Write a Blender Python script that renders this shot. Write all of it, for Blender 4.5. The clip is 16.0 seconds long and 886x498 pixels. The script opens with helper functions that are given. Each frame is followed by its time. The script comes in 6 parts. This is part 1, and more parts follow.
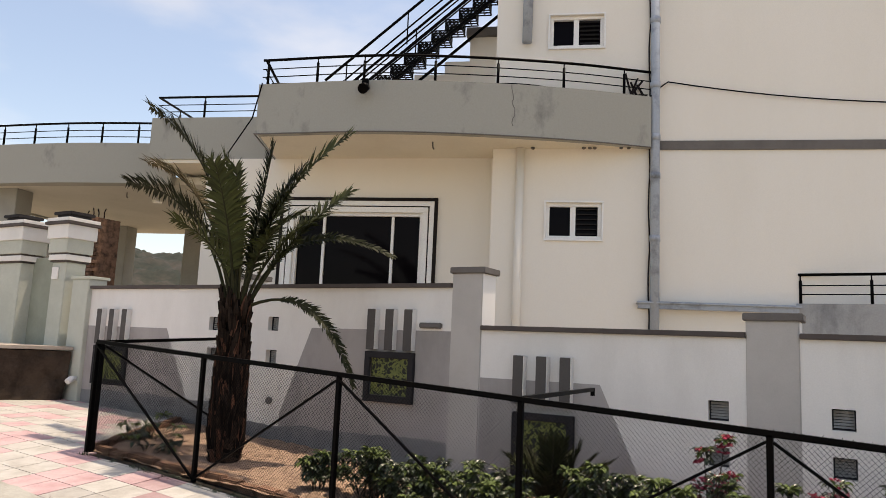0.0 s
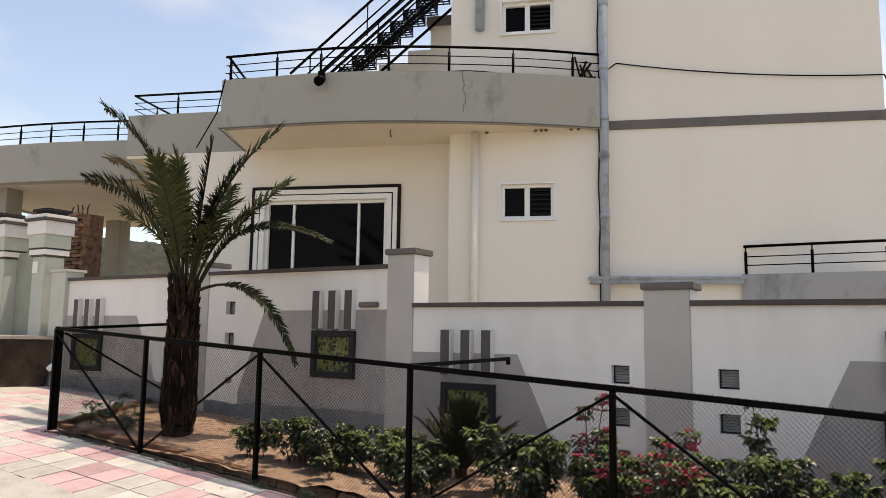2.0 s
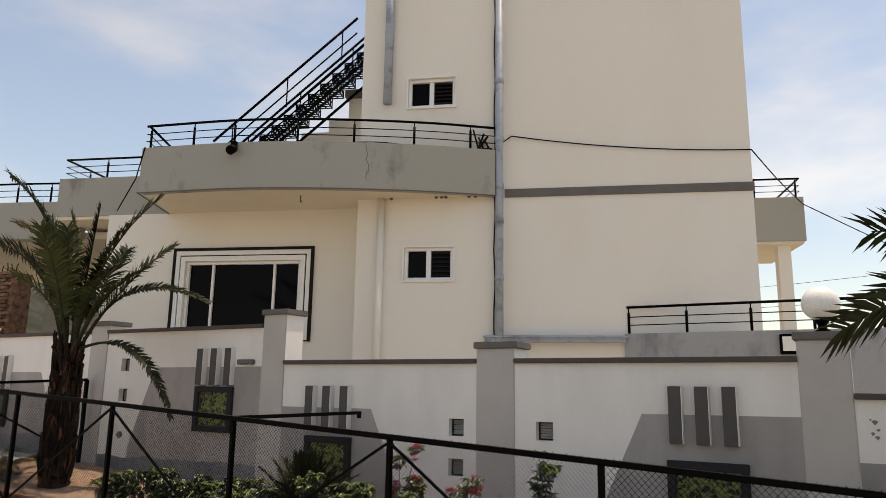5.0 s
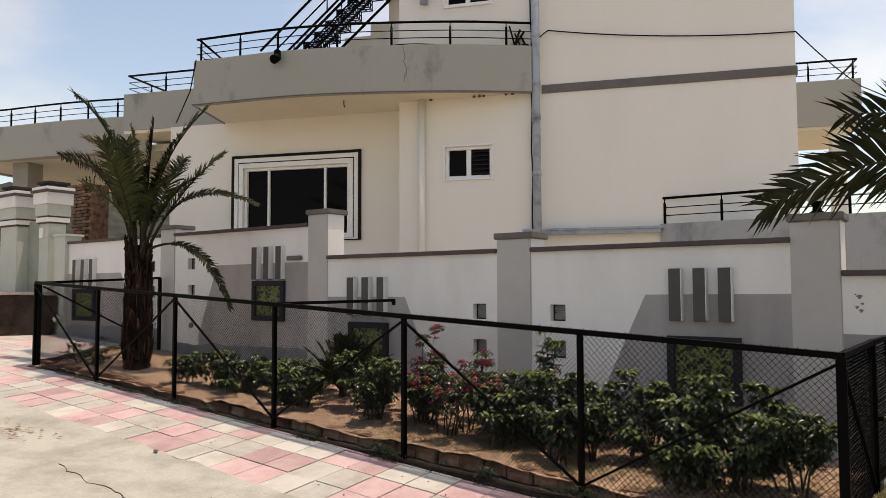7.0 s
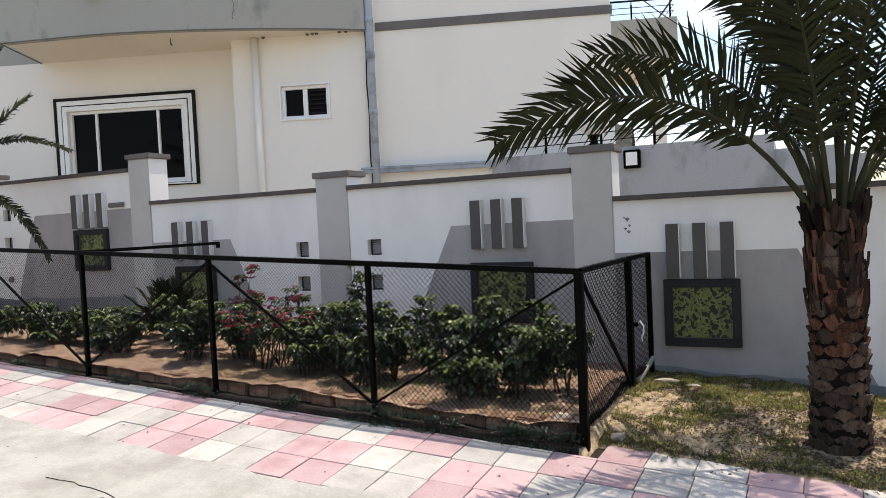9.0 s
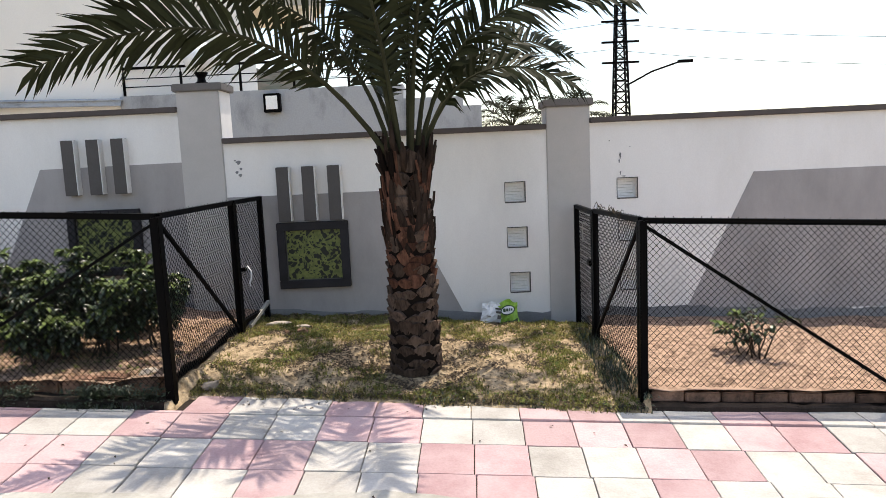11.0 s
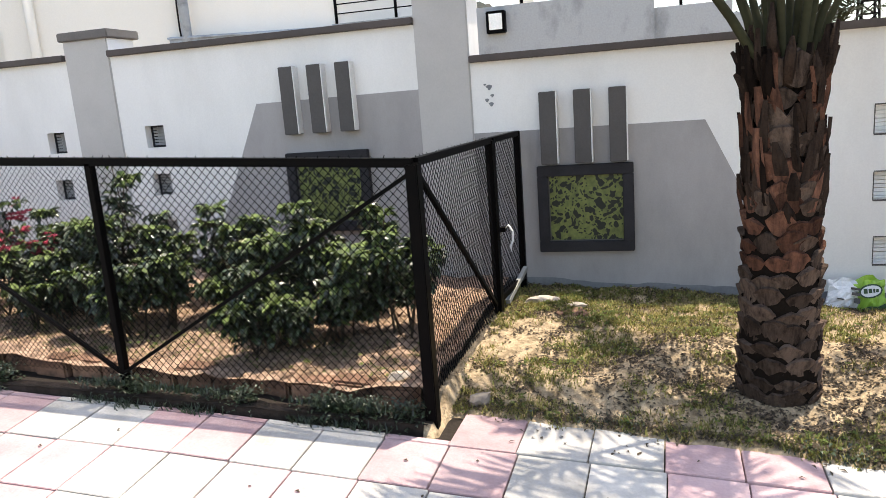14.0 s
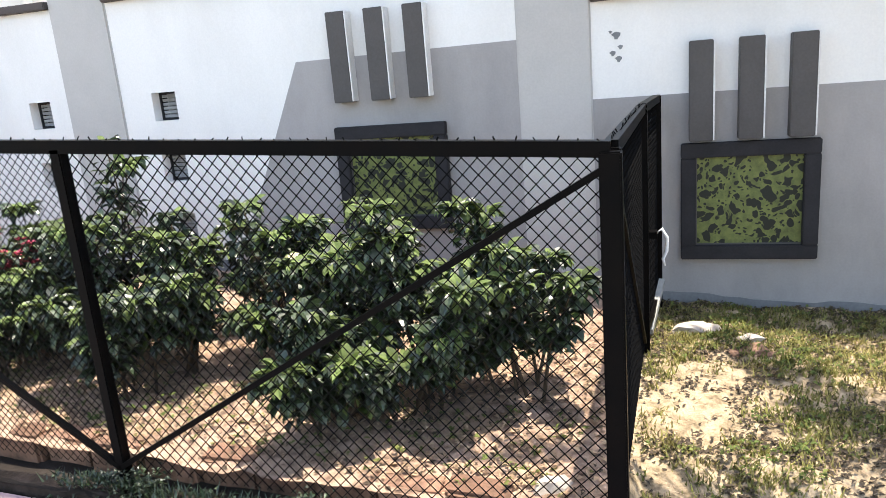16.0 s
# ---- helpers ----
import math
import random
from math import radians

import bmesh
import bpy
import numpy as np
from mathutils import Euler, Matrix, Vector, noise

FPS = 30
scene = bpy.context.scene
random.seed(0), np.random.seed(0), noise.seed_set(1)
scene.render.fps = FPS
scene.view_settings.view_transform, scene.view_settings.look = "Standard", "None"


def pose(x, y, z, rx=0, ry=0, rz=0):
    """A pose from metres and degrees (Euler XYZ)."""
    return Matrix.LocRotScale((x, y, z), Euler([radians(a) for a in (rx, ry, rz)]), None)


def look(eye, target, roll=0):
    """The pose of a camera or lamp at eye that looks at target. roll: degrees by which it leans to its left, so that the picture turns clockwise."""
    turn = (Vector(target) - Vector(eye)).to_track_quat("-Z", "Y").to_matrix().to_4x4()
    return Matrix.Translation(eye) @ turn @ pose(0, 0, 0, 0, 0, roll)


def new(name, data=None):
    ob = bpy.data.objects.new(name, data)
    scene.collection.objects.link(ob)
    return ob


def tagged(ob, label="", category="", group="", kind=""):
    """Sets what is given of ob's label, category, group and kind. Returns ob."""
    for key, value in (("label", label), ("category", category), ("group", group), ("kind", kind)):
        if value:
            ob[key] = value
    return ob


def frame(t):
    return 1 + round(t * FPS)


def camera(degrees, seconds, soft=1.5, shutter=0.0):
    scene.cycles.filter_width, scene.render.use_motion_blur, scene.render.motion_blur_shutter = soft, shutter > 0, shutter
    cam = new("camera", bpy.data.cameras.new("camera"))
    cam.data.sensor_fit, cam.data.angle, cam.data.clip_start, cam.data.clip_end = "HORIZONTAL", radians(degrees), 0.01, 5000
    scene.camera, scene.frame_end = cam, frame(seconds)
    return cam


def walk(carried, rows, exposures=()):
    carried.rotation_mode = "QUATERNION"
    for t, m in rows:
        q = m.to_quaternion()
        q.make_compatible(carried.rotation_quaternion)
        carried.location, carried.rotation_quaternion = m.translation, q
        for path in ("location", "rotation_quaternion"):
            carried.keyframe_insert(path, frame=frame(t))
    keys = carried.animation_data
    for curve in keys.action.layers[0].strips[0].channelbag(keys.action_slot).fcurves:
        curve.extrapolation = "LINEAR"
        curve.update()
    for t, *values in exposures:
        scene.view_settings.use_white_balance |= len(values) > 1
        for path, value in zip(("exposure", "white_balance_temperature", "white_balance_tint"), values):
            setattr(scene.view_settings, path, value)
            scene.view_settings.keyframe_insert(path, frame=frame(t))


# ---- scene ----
cam = camera(63.3, 16.0, soft=0.62)
METRES, EYE, TILT, LEAN, TURN = 8.3, 1.7, 0.0, 0.0, 30.0
ROWS = [
    (0.0, 0.0, 0.0, 0.0, -0.34, 7.79, -2.48),
    (0.5, 0.0277, -0.0096, 0.002, 0.08, 7.3, 0.19),
    (1.0, 0.0482, -0.0309, -0.0027, 0.87, 5.46, -0.58),
    (1.5, 0.0757, -0.0465, -0.0017, -0.11, 4.7, 0.13),
    (2.0, 0.1176, -0.0583, -0.0078, 1.16, 6.51, -0.83),
    (2.5, 0.1412, -0.0768, -0.0045, -1.45, 6.21, 2.99),
    (3.0, 0.1834, -0.0943, -0.0056, -1.71, 6.01, -1.02),
    (3.5, 0.217, -0.1055, -0.0024, -2.43, 8.17, -2.17),
    (3.7, 0.2304, -0.11, -0.0011, -2.5083, 8.9979, -1.3504),
    (4.4, 0.2666, -0.1261, -0.0023, -1.8118, 10.4774, -0.9445),
    (5.1, 0.2891, -0.1438, -0.0096, -0.1111, 11.0617, -0.8902),
    (5.8, 0.3095, -0.1643, -0.0147, 1.5993, 9.3163, -0.3506),
    (6.0, 0.3161, -0.1707, -0.0151, 2.39, 7.38, 0.66),
    (6.5, 0.3327, -0.1866, -0.016, 5.4, 6.58, 3.49),
    (7.0, 0.3529, -0.2048, -0.0223, 5.34, 3.06, 0.23),
    (7.5, 0.3743, -0.2141, -0.0209, -0.74, 1.34, 1.19),
    (8.0, 0.4076, -0.2178, -0.0308, -4.58, -1.3, 0.51),
    (8.5, 0.4299, -0.2235, -0.0238, -5.84, -1.69, 3.38),
    (9.0, 0.4348, -0.2414, -0.0273, -4.35, -2.08, 2.79),
    (9.5, 0.4532, -0.2527, -0.029, -4.67, -2.48, 2.08),
    (10.0, 0.4785, -0.2548, -0.0318, -15.97, -3.84, 1.45),
    (10.2, 0.4886, -0.2556, -0.0329, -20.8921, -4.8023, 1.9296),
    (10.6, 0.5046, -0.255, -0.0347, -26.9973, -6.2646, 2.2634),
    (11.0, 0.5136, -0.2493, -0.0359, -29.271, -7.4066, 2.5287),
    (11.4, 0.5177, -0.2372, -0.0367, -28.7535, -8.2687, 2.7721),
    (11.8, 0.519, -0.2177, -0.0374, -26.4847, -8.8913, 3.0404),
    (12.3, 0.5201, -0.1811, -0.0384, -22.7706, -9.3942, 3.482),
    (12.5, 0.5209, -0.1635, -0.0389, -21.08, -9.57, 4.01),
    (13.0, 0.5229, -0.1195, -0.0402, -15.28, -9.58, 4.64),
    (13.5, 0.5192, -0.0748, -0.0426, -16.07, -10.2, 3.64),
    (14.0, 0.5101, -0.0322, -0.0419, -14.69, -11.67, 4.23),
    (14.5, 0.5118, 0.0138, -0.0431, -9.68, -11.28, 3.09),
    (15.0, 0.5, 0.0535, -0.0485, -10.05, -12.85, 2.37),
    (15.5, 0.4897, 0.0944, -0.0461, -14.17, -15.2, 3.56),
    (16.0, 0.4908, 0.1399, -0.0458, -13.73, -14.0, 4.63),
]
EXPOSURE = [(0.0, 0.68, 8100, 14), (2.0, 0.68, 8000, 13), (3.5, 0.45, 8000, 14), (6.0, 0.45, 8800, 13), (7.0, 0.48, 8200, 13), (7.5, 0.6, 7600, 12), (8.5, 0.82, 6900, 11), (9.0, 0.82, 7000, 11), (10.0, 0.95, 6800, 11), (12.5, 1.2, 7800, 11), (13.0, 1.42, 7500, 10), (14.0, 1.52, 7200, 10), (14.5, 1.78, 7200, 9), (15.5, 1.80, 7000, 9), (16.0, 1.98, 6900, 9)]
walk(cam, [(t, pose(0, 0, EYE, TILT, LEAN, TURN) @ pose(METRES * x, METRES * y, METRES * z, 90 + pitch, roll, yaw)) for t, x, y, z, yaw, pitch, roll in ROWS], EXPOSURE)

# ---- world, sun and exposure ----
SUN = Vector((0.142, 0.172, 1.0)).normalized()
world = bpy.data.worlds.new("sky")
scene.world = world
world.use_nodes = True
sky = world.node_tree.nodes.new("ShaderNodeTexSky")
sky.sky_type = "NISHITA"
sky.sun_disc = False
sky.sun_elevation = math.asin(SUN.z)
sky.sun_rotation = math.atan2(SUN.x, SUN.y)
sky.dust_density = 1.3
sky.air_density = 1.0
sky.ozone_density = 1.0
background = world.node_tree.nodes["Background"]
background.inputs["Strength"].default_value = 0.15
_w = world.node_tree
_dir = _w.nodes.new("ShaderNodeTexCoord")
_flat = _w.nodes.new("ShaderNodeMapping")
_flat.inputs["Scale"].default_value = (1.0, 1.0, 2.6)
_w.links.new(_dir.outputs["Generated"], _flat.inputs[0])
_cloud = _w.nodes.new("ShaderNodeTexNoise")
_cloud.inputs["Scale"].default_value = 2.4
_cloud.inputs["Detail"].default_value = 7
_w.links.new(_flat.outputs[0], _cloud.inputs["Vector"])
_soft = _w.nodes.new("ShaderNodeMapRange")
_soft.interpolation_type = "SMOOTHSTEP"
_soft.inputs["From Min"].default_value, _soft.inputs["From Max"].default_value = 0.47, 0.72
_soft.inputs["To Max"].default_value = 0.6
_w.links.new(_cloud.outputs[0], _soft.inputs["Value"])
_pale = _w.nodes.new("ShaderNodeHueSaturation")
_pale.inputs["Saturation"].default_value, _pale.inputs["Value"].default_value = 0.3, 1.12
_w.links.new(sky.outputs[0], _pale.inputs["Color"])
_veil = _w.nodes.new("ShaderNodeMix")
_veil.data_type = "RGBA"
_w.links.new(_soft.outputs[0], _veil.inputs["Factor"])
_w.links.new(sky.outputs[0], _veil.inputs["A"])
_w.links.new(_pale.outputs[0], _veil.inputs["B"])
_w.links.new(_veil.outputs["Result"], background.inputs[0])
sun_data = bpy.data.lights.new("sun", "SUN")
sun_data.energy = 2.7
sun_data.angle = radians(0.6)
sun_data.color = (1.0, 0.95, 0.87)
sun = new("sun", sun_data)
sun.matrix_world = look(SUN * 40, (0, 0, 0))


# ---- materials ----
def mat(name, colour, rough=0.8, second=None, scale=3.0, amount=0.5, fine=60.0, bump=0.15, metal=0.0, rand=0.0, streak=0.0, spec=0.4, island=0.0, patch=0.0, world_space=False, grain_depth=1.0):
    """A surface of one base colour with blotches (second colour) at one scale and grain with relief at another."""
    m = bpy.data.materials.new(name)
    m.use_nodes = True
    t = m.node_tree
    n, l = t.nodes, t.links
    b = n["Principled BSDF"]
    b.inputs["Roughness"].default_value = rough
    b.inputs["Metallic"].default_value = metal
    b.inputs["Specular IOR Level"].default_value = spec
    co = n.new("ShaderNodeTexCoord")
    big = n.new("ShaderNodeTexNoise")
    big.inputs["Scale"].default_value = scale
    big.inputs["Detail"].default_value = 6
    big.inputs["Roughness"].default_value = 0.65
    source = n.new("ShaderNodeNewGeometry").outputs["Position"] if world_space else co.outputs["Object"]
    base_source = source
    if streak:
        mp = n.new("ShaderNodeMapping")
        mp.inputs["Scale"].default_value = (1, 1, streak)
        l.new(source, mp.inputs[0])
        source = mp.outputs[0]
    l.new(source, big.inputs["Vector"])
    ramp = n.new("ShaderNodeMapRange")
    ramp.inputs["From Min"].default_value, ramp.inputs["From Max"].default_value = 0.42 + patch, 0.72
    ramp.inputs["To Max"].default_value = amount
    l.new(big.outputs[0], ramp.inputs["Value"])
    mix = n.new("ShaderNodeMix")
    mix.data_type = "RGBA"
    mix.inputs["A"].default_value = (*colour, 1)
    mix.inputs["B"].default_value = (*(second or [c * 0.6 for c in colour]), 1)
    l.new(ramp.outputs[0], mix.inputs["Factor"])
    grain = n.new("ShaderNodeTexNoise")
    grain.inputs["Scale"].default_value = fine
    grain.inputs["Detail"].default_value = 4
    l.new(base_source, grain.inputs["Vector"])
    g = n.new("ShaderNodeMapRange")
    g.inputs["To Min"].default_value, g.inputs["To Max"].default_value = 1 - 0.18 * grain_depth, 1 + 0.14 * grain_depth
    l.new(grain.outputs[0], g.inputs["Value"])
    hsv = n.new("ShaderNodeHueSaturation")
    l.new(mix.outputs["Result"], hsv.inputs["Color"])
    value = g.outputs[0]
    if rand or island:
        if rand:
            info = n.new("ShaderNodeObjectInfo").outputs["Random"]
        else:
            info = n.new("ShaderNodeNewGeometry").outputs["Random Per Island"]
        r = n.new("ShaderNodeMapRange")
        r.inputs["To Min"].default_value, r.inputs["To Max"].default_value = 1 - (rand or island), 1 + (rand or island)
        l.new(info, r.inputs["Value"])
        times = n.new("ShaderNodeMath")
        times.operation = "MULTIPLY"
        l.new(value, times.inputs[0])
        l.new(r.outputs[0], times.inputs[1])
        value = times.outputs[0]
    l.new(value, hsv.inputs["Value"])
    l.new(hsv.outputs[0], b.inputs["Base Color"])
    if bump:
        bp = n.new("ShaderNodeBump")
        bp.inputs["Strength"].default_value = bump
        bp.inputs["Distance"].default_value = 0.01
        l.new(grain.outputs[0], bp.inputs["Height"])
        l.new(bp.outputs[0], b.inputs["Normal"])
    return m


def leaf_mat(name, colour, second, rough=0.6, through_light=0.22, island=0.35):
    m = mat(name, colour, rough, second, 2.5, 0.8, 30, 0.0, island=island, spec=0.22)
    t = m.node_tree
    b = t.nodes["Principled BSDF"]
    tr = t.nodes.new("ShaderNodeBsdfTranslucent")
    mx = t.nodes.new("ShaderNodeMixShader")
    mx.inputs[0].default_value = through_light
    link = b.inputs["Base Color"].links[0].from_socket
    t.links.new(link, tr.inputs[0])
    t.links.new(b.outputs[0], mx.inputs[1])
    t.links.new(tr.outputs[0], mx.inputs[2])
    t.links.new(mx.outputs[0], t.nodes["Material Output"].inputs[0])
    return m


M_WHITE = mat("white wall paint", (0.80, 0.77, 0.73), 0.85, (0.60, 0.57, 0.53), 1.3, 0.5, 90, 0.07, streak=0.4, grain_depth=0.4)
M_HOUSE = mat("cream wall paint", (0.80, 0.755, 0.685), 0.85, (0.71, 0.655, 0.57), 0.6, 0.35, 70, 0.05, streak=0.3, grain_depth=0.35)
M_GREYP = mat("grey wall paint", (0.370, 0.343, 0.330), 0.85, (0.240, 0.224, 0.215), 1.9, 0.75, 90, 0.08, streak=0.5, grain_depth=0.5)
M_GREYL = mat("light grey pillar paint", (0.490, 0.462, 0.432), 0.85, (0.37, 0.35, 0.325), 1.6, 0.5, 90, 0.08, grain_depth=0.5)
M_BASE = mat("stained plinth render", (0.22, 0.22, 0.22), 0.9, (0.11, 0.11, 0.12), 2.2, 0.8, 60, 0.3)
M_VENT = mat("grey vent plastic", (0.30, 0.30, 0.295), 0.7, (0.16, 0.16, 0.16), 9.0, 0.7, 60, 0.1)
M_CAP = mat("taupe coping paint", (0.15, 0.135, 0.125), 0.8, (0.09, 0.08, 0.075), 3.0, 0.6, 80, 0.15)
M_COPE = mat("brown coping paint", (0.092, 0.074, 0.067), 0.8, (0.055, 0.046, 0.042), 3.0, 0.7, 80, 0.15)
M_FIN = mat("dark grey fin paint", (0.088, 0.079, 0.074), 0.8, (0.062, 0.056, 0.052), 4.0, 0.5, 90, 0.1)
M_EDGE = mat("charcoal frame paint", (0.034, 0.032, 0.034), 0.8, (0.018, 0.017, 0.018), 4.0, 0.6, 90, 0.1, spec=0.12)
M_FINW = mat("white for sunlit fin edge", (0.75, 0.73, 0.70), 0.8, None, 4.0, 0.2, 90, 0.1)
M_PAR = mat("grey parapet render", (0.355, 0.345, 0.305), 0.88, (0.15, 0.15, 0.14), 1.3, 0.8, 40, 0.12, streak=0.55, patch=0.15, grain_depth=0.5)
M_PARB = mat("cool grey parapet render", (0.36, 0.365, 0.37), 0.88, (0.15, 0.155, 0.16), 1.8, 0.85, 40, 0.2, streak=0.5, patch=0.08)
M_SOFFIT = mat("cream soffit paint", (0.76, 0.69, 0.57), 0.9, (0.62, 0.54, 0.42), 0.8, 0.4, 60, 0.08)
M_PORCH = mat("darker cream porch ceiling", (0.60, 0.565, 0.49), 0.9, (0.46, 0.43, 0.36), 0.8, 0.5, 60, 0.08)
M_BLACK = mat("black painted steel", (0.002, 0.002, 0.0022), 0.42, (0.006, 0.004, 0.003), 5.0, 0.5, 120, 0.05, spec=0.035)
M_WIRE = mat("dark galvanised wire", (0.003, 0.003, 0.0032), 0.7, None, 5.0, 0.4, 100, 0.0, spec=0.05)
M_PVC = mat("grey plastic pipe", (0.36, 0.40, 0.46), 0.5, (0.13, 0.145, 0.165), 3.5, 0.9, 50, 0.05, patch=0.06)
M_UPVC = mat("white window plastic", (0.84, 0.83, 0.81), 0.4, None, 3.0, 0.15, 60, 0.02)
M_FRAME = mat("brown window border", (0.014, 0.010, 0.009), 0.7, None, 3.0, 0.4, 60, 0.05, spec=0.15)
M_DARK = mat("near-black for unlit rooms and louvres", (0.012, 0.010, 0.010), 0.9, None, 2.0, 0.3, 30, 0.0)
M_SOIL = mat("dry straw-covered soil", (0.40, 0.275, 0.20), 0.98, (0.06, 0.036, 0.026), 15.0, 1.0, 60, 1.0, spec=0.05, patch=0.02)
M_LAWN = mat("sandy lawn soil", (0.44, 0.335, 0.215), 0.98, (0.09, 0.065, 0.038), 14.0, 1.0, 70, 1.0, spec=0.05, patch=-0.02)
M_ROAD = mat("worn concrete road", (0.40, 0.385, 0.345), 0.9, (0.24, 0.225, 0.19), 2.2, 0.9, 45, 0.5)
M_GROUND = mat("dusty ground", (0.34, 0.28, 0.20), 0.95, (0.22, 0.18, 0.12), 0.4, 0.7, 20, 0.5)
M_TILE_P = mat("pink paving tile", (0.47, 0.330, 0.328), 0.8, (0.35, 0.205, 0.21), 2.6, 1.0, 70, 0.25, rand=0.17, world_space=True)
M_TILE_W = mat("white paving tile", (0.465, 0.44, 0.405), 0.8, (0.31, 0.285, 0.25), 3.2, 0.9, 70, 0.25, rand=0.14, world_space=True)
M_JOINT = mat("dark paving joint", (0.035, 0.028, 0.023), 0.95, (0.015, 0.012, 0.01), 4.0, 0.8, 50, 0.4, spec=0.1)
M_KERB = mat("earthy kerb with painted shade", (0.045, 0.034, 0.028), 0.96, (0.012, 0.010, 0.008), 7.0, 1.0, 50, 0.8, spec=0.08)
M_BRICK = mat("weathered kerb brick", (0.25, 0.145, 0.10), 0.96, (0.05, 0.035, 0.027), 9.0, 1.0, 60, 0.9, rand=0.3, spec=0.08, world_space=True)
M_STONE = mat("brown ramp stone", (0.07, 0.05, 0.037), 0.95, (0.014, 0.011, 0.009), 2.8, 0.95, 30, 0.9, spec=0.1)
M_ROCK = mat("dull field stone", (0.24, 0.205, 0.17), 0.92, (0.13, 0.105, 0.085), 14.0, 0.8, 60, 0.6, spec=0.1)
M_WICKET = mat("dull green gate paint", (0.30, 0.32, 0.26), 0.8, (0.20, 0.215, 0.175), 2.0, 0.7, 60, 0.15)
M_SLAB = mat("pale stone slab", (0.42, 0.36, 0.30), 0.85, (0.28, 0.23, 0.19), 3.0, 0.6, 50, 0.4)
M_GATE = mat("pale green-grey gate paint", (0.52, 0.53, 0.46), 0.85, (0.36, 0.375, 0.32), 1.2, 0.7, 70, 0.15)
M_BUSH = leaf_mat("bush leaf", (0.034, 0.050, 0.022), (0.011, 0.018, 0.008), 0.38, through_light=0.08, island=0.6)
M_BUSH.node_tree.nodes["Principled BSDF"].inputs["Specular IOR Level"].default_value = 0.5
M_BUSH2 = leaf_mat("young bush leaf", (0.115, 0.155, 0.045), (0.045, 0.07, 0.02), through_light=0.18, island=0.4)
M_STEM = mat("plant stem", (0.06, 0.042, 0.026), 0.9, None, 8.0, 0.5, 60, 0.3)
M_PALM = leaf_mat("palm leaflet", (0.023, 0.026, 0.011), (0.010, 0.012, 0.005), 0.5, 0.07)
M_PALM.node_tree.nodes["Principled BSDF"].inputs["Specular IOR Level"].default_value = 0.08
M_PALMY = leaf_mat("young palm leaflet", (0.048, 0.056, 0.016), (0.022, 0.026, 0.009), 0.7, 0.10)
M_PALMD = leaf_mat("dry palm leaflet", (0.10, 0.075, 0.035), (0.04, 0.032, 0.015), 0.8, 0.12)
M_RACHIS = mat("palm leaf stalk", (0.034, 0.034, 0.017), 0.8, (0.014, 0.013, 0.008), 6.0, 0.6, 40, 0.1, spec=0.1)
M_BARK = mat("palm leaf base bark", (0.100, 0.069, 0.052), 0.98, (0.014, 0.010, 0.008), 38.0, 1.0, 110, 1.0, island=0.5, spec=0.05, streak=0.14)
M_FIBRE = mat("dark palm fibre", (0.030, 0.020, 0.015), 0.98, (0.008, 0.006, 0.005), 30.0, 1.0, 110, 1.0, island=0.6, spec=0.03, streak=0.14)
M_CORE = mat("trunk core with painted shade", (0.012, 0.009, 0.007), 1.0, (0.007, 0.005, 0.004), 9.0, 0.8, 60, 0.8, spec=0.02)
M_BARKR = mat("reddish palm fibre", (0.120, 0.056, 0.036), 0.98, (0.016, 0.010, 0.008), 30.0, 1.0, 110, 1.0, island=0.5, spec=0.05, streak=0.16)
M_PINK = leaf_mat("pink flower", (0.42, 0.065, 0.11), (0.30, 0.03, 0.05), 0.7, 0.25)
M_PALE = leaf_mat("pale flower", (0.70, 0.68, 0.45), (0.6, 0.55, 0.3), 0.6, 0.3, 0.1)
M_GRASS = leaf_mat("grass blade", (0.145, 0.145, 0.036), (0.34, 0.265, 0.11), 0.8, 0.15, 0.6)
M_CLOVER = leaf_mat("clover leaf", (0.085, 0.115, 0.026), (0.16, 0.15, 0.045), 0.7, 0.15, 0.5)
M_STRAW = leaf_mat("straw", (0.43, 0.31, 0.20), (0.25, 0.155, 0.095), 0.9, 0.15, 0.4)
M_HILL = mat("hazy wooded hill", (0.018, 0.024, 0.016), 1.0, (0.06, 0.048, 0.038), 0.11, 1.0, 0.5, 0.0)
M_CLOTH = mat("white cloth", (0.75, 0.75, 0.74), 0.9, None, 8.0, 0.3, 80, 0.2)
M_BAGG = mat("green printed packet", (0.30, 0.50, 0.06), 0.3, (0.2, 0.36, 0.03), 6.0, 0.5, 50, 0.05)
M_PRINT = mat("dark green packet print", (0.02, 0.06, 0.015), 0.35, None, 6.0, 0.4, 50, 0.05)
M_LAMP = mat("white lamp glass", (0.85, 0.84, 0.80), 0.25, None, 3.0, 0.1, 40, 0.0)
M_CONC = mat("grey concrete", (0.32, 0.31, 0.28), 0.9, (0.22, 0.21, 0.19), 1.5, 0.6, 40, 0.3)

M_GLASS = bpy.data.materials.new("dark window glass")
M_GLASS.use_nodes = True
_b = M_GLASS.node_tree.nodes["Principled BSDF"]
_b.inputs["Base Color"].default_value = (0.004, 0.003, 0.004, 1)
_b.inputs["Roughness"].default_value = 0.06
_b.inputs["Specular IOR Level"].default_value = 0.05

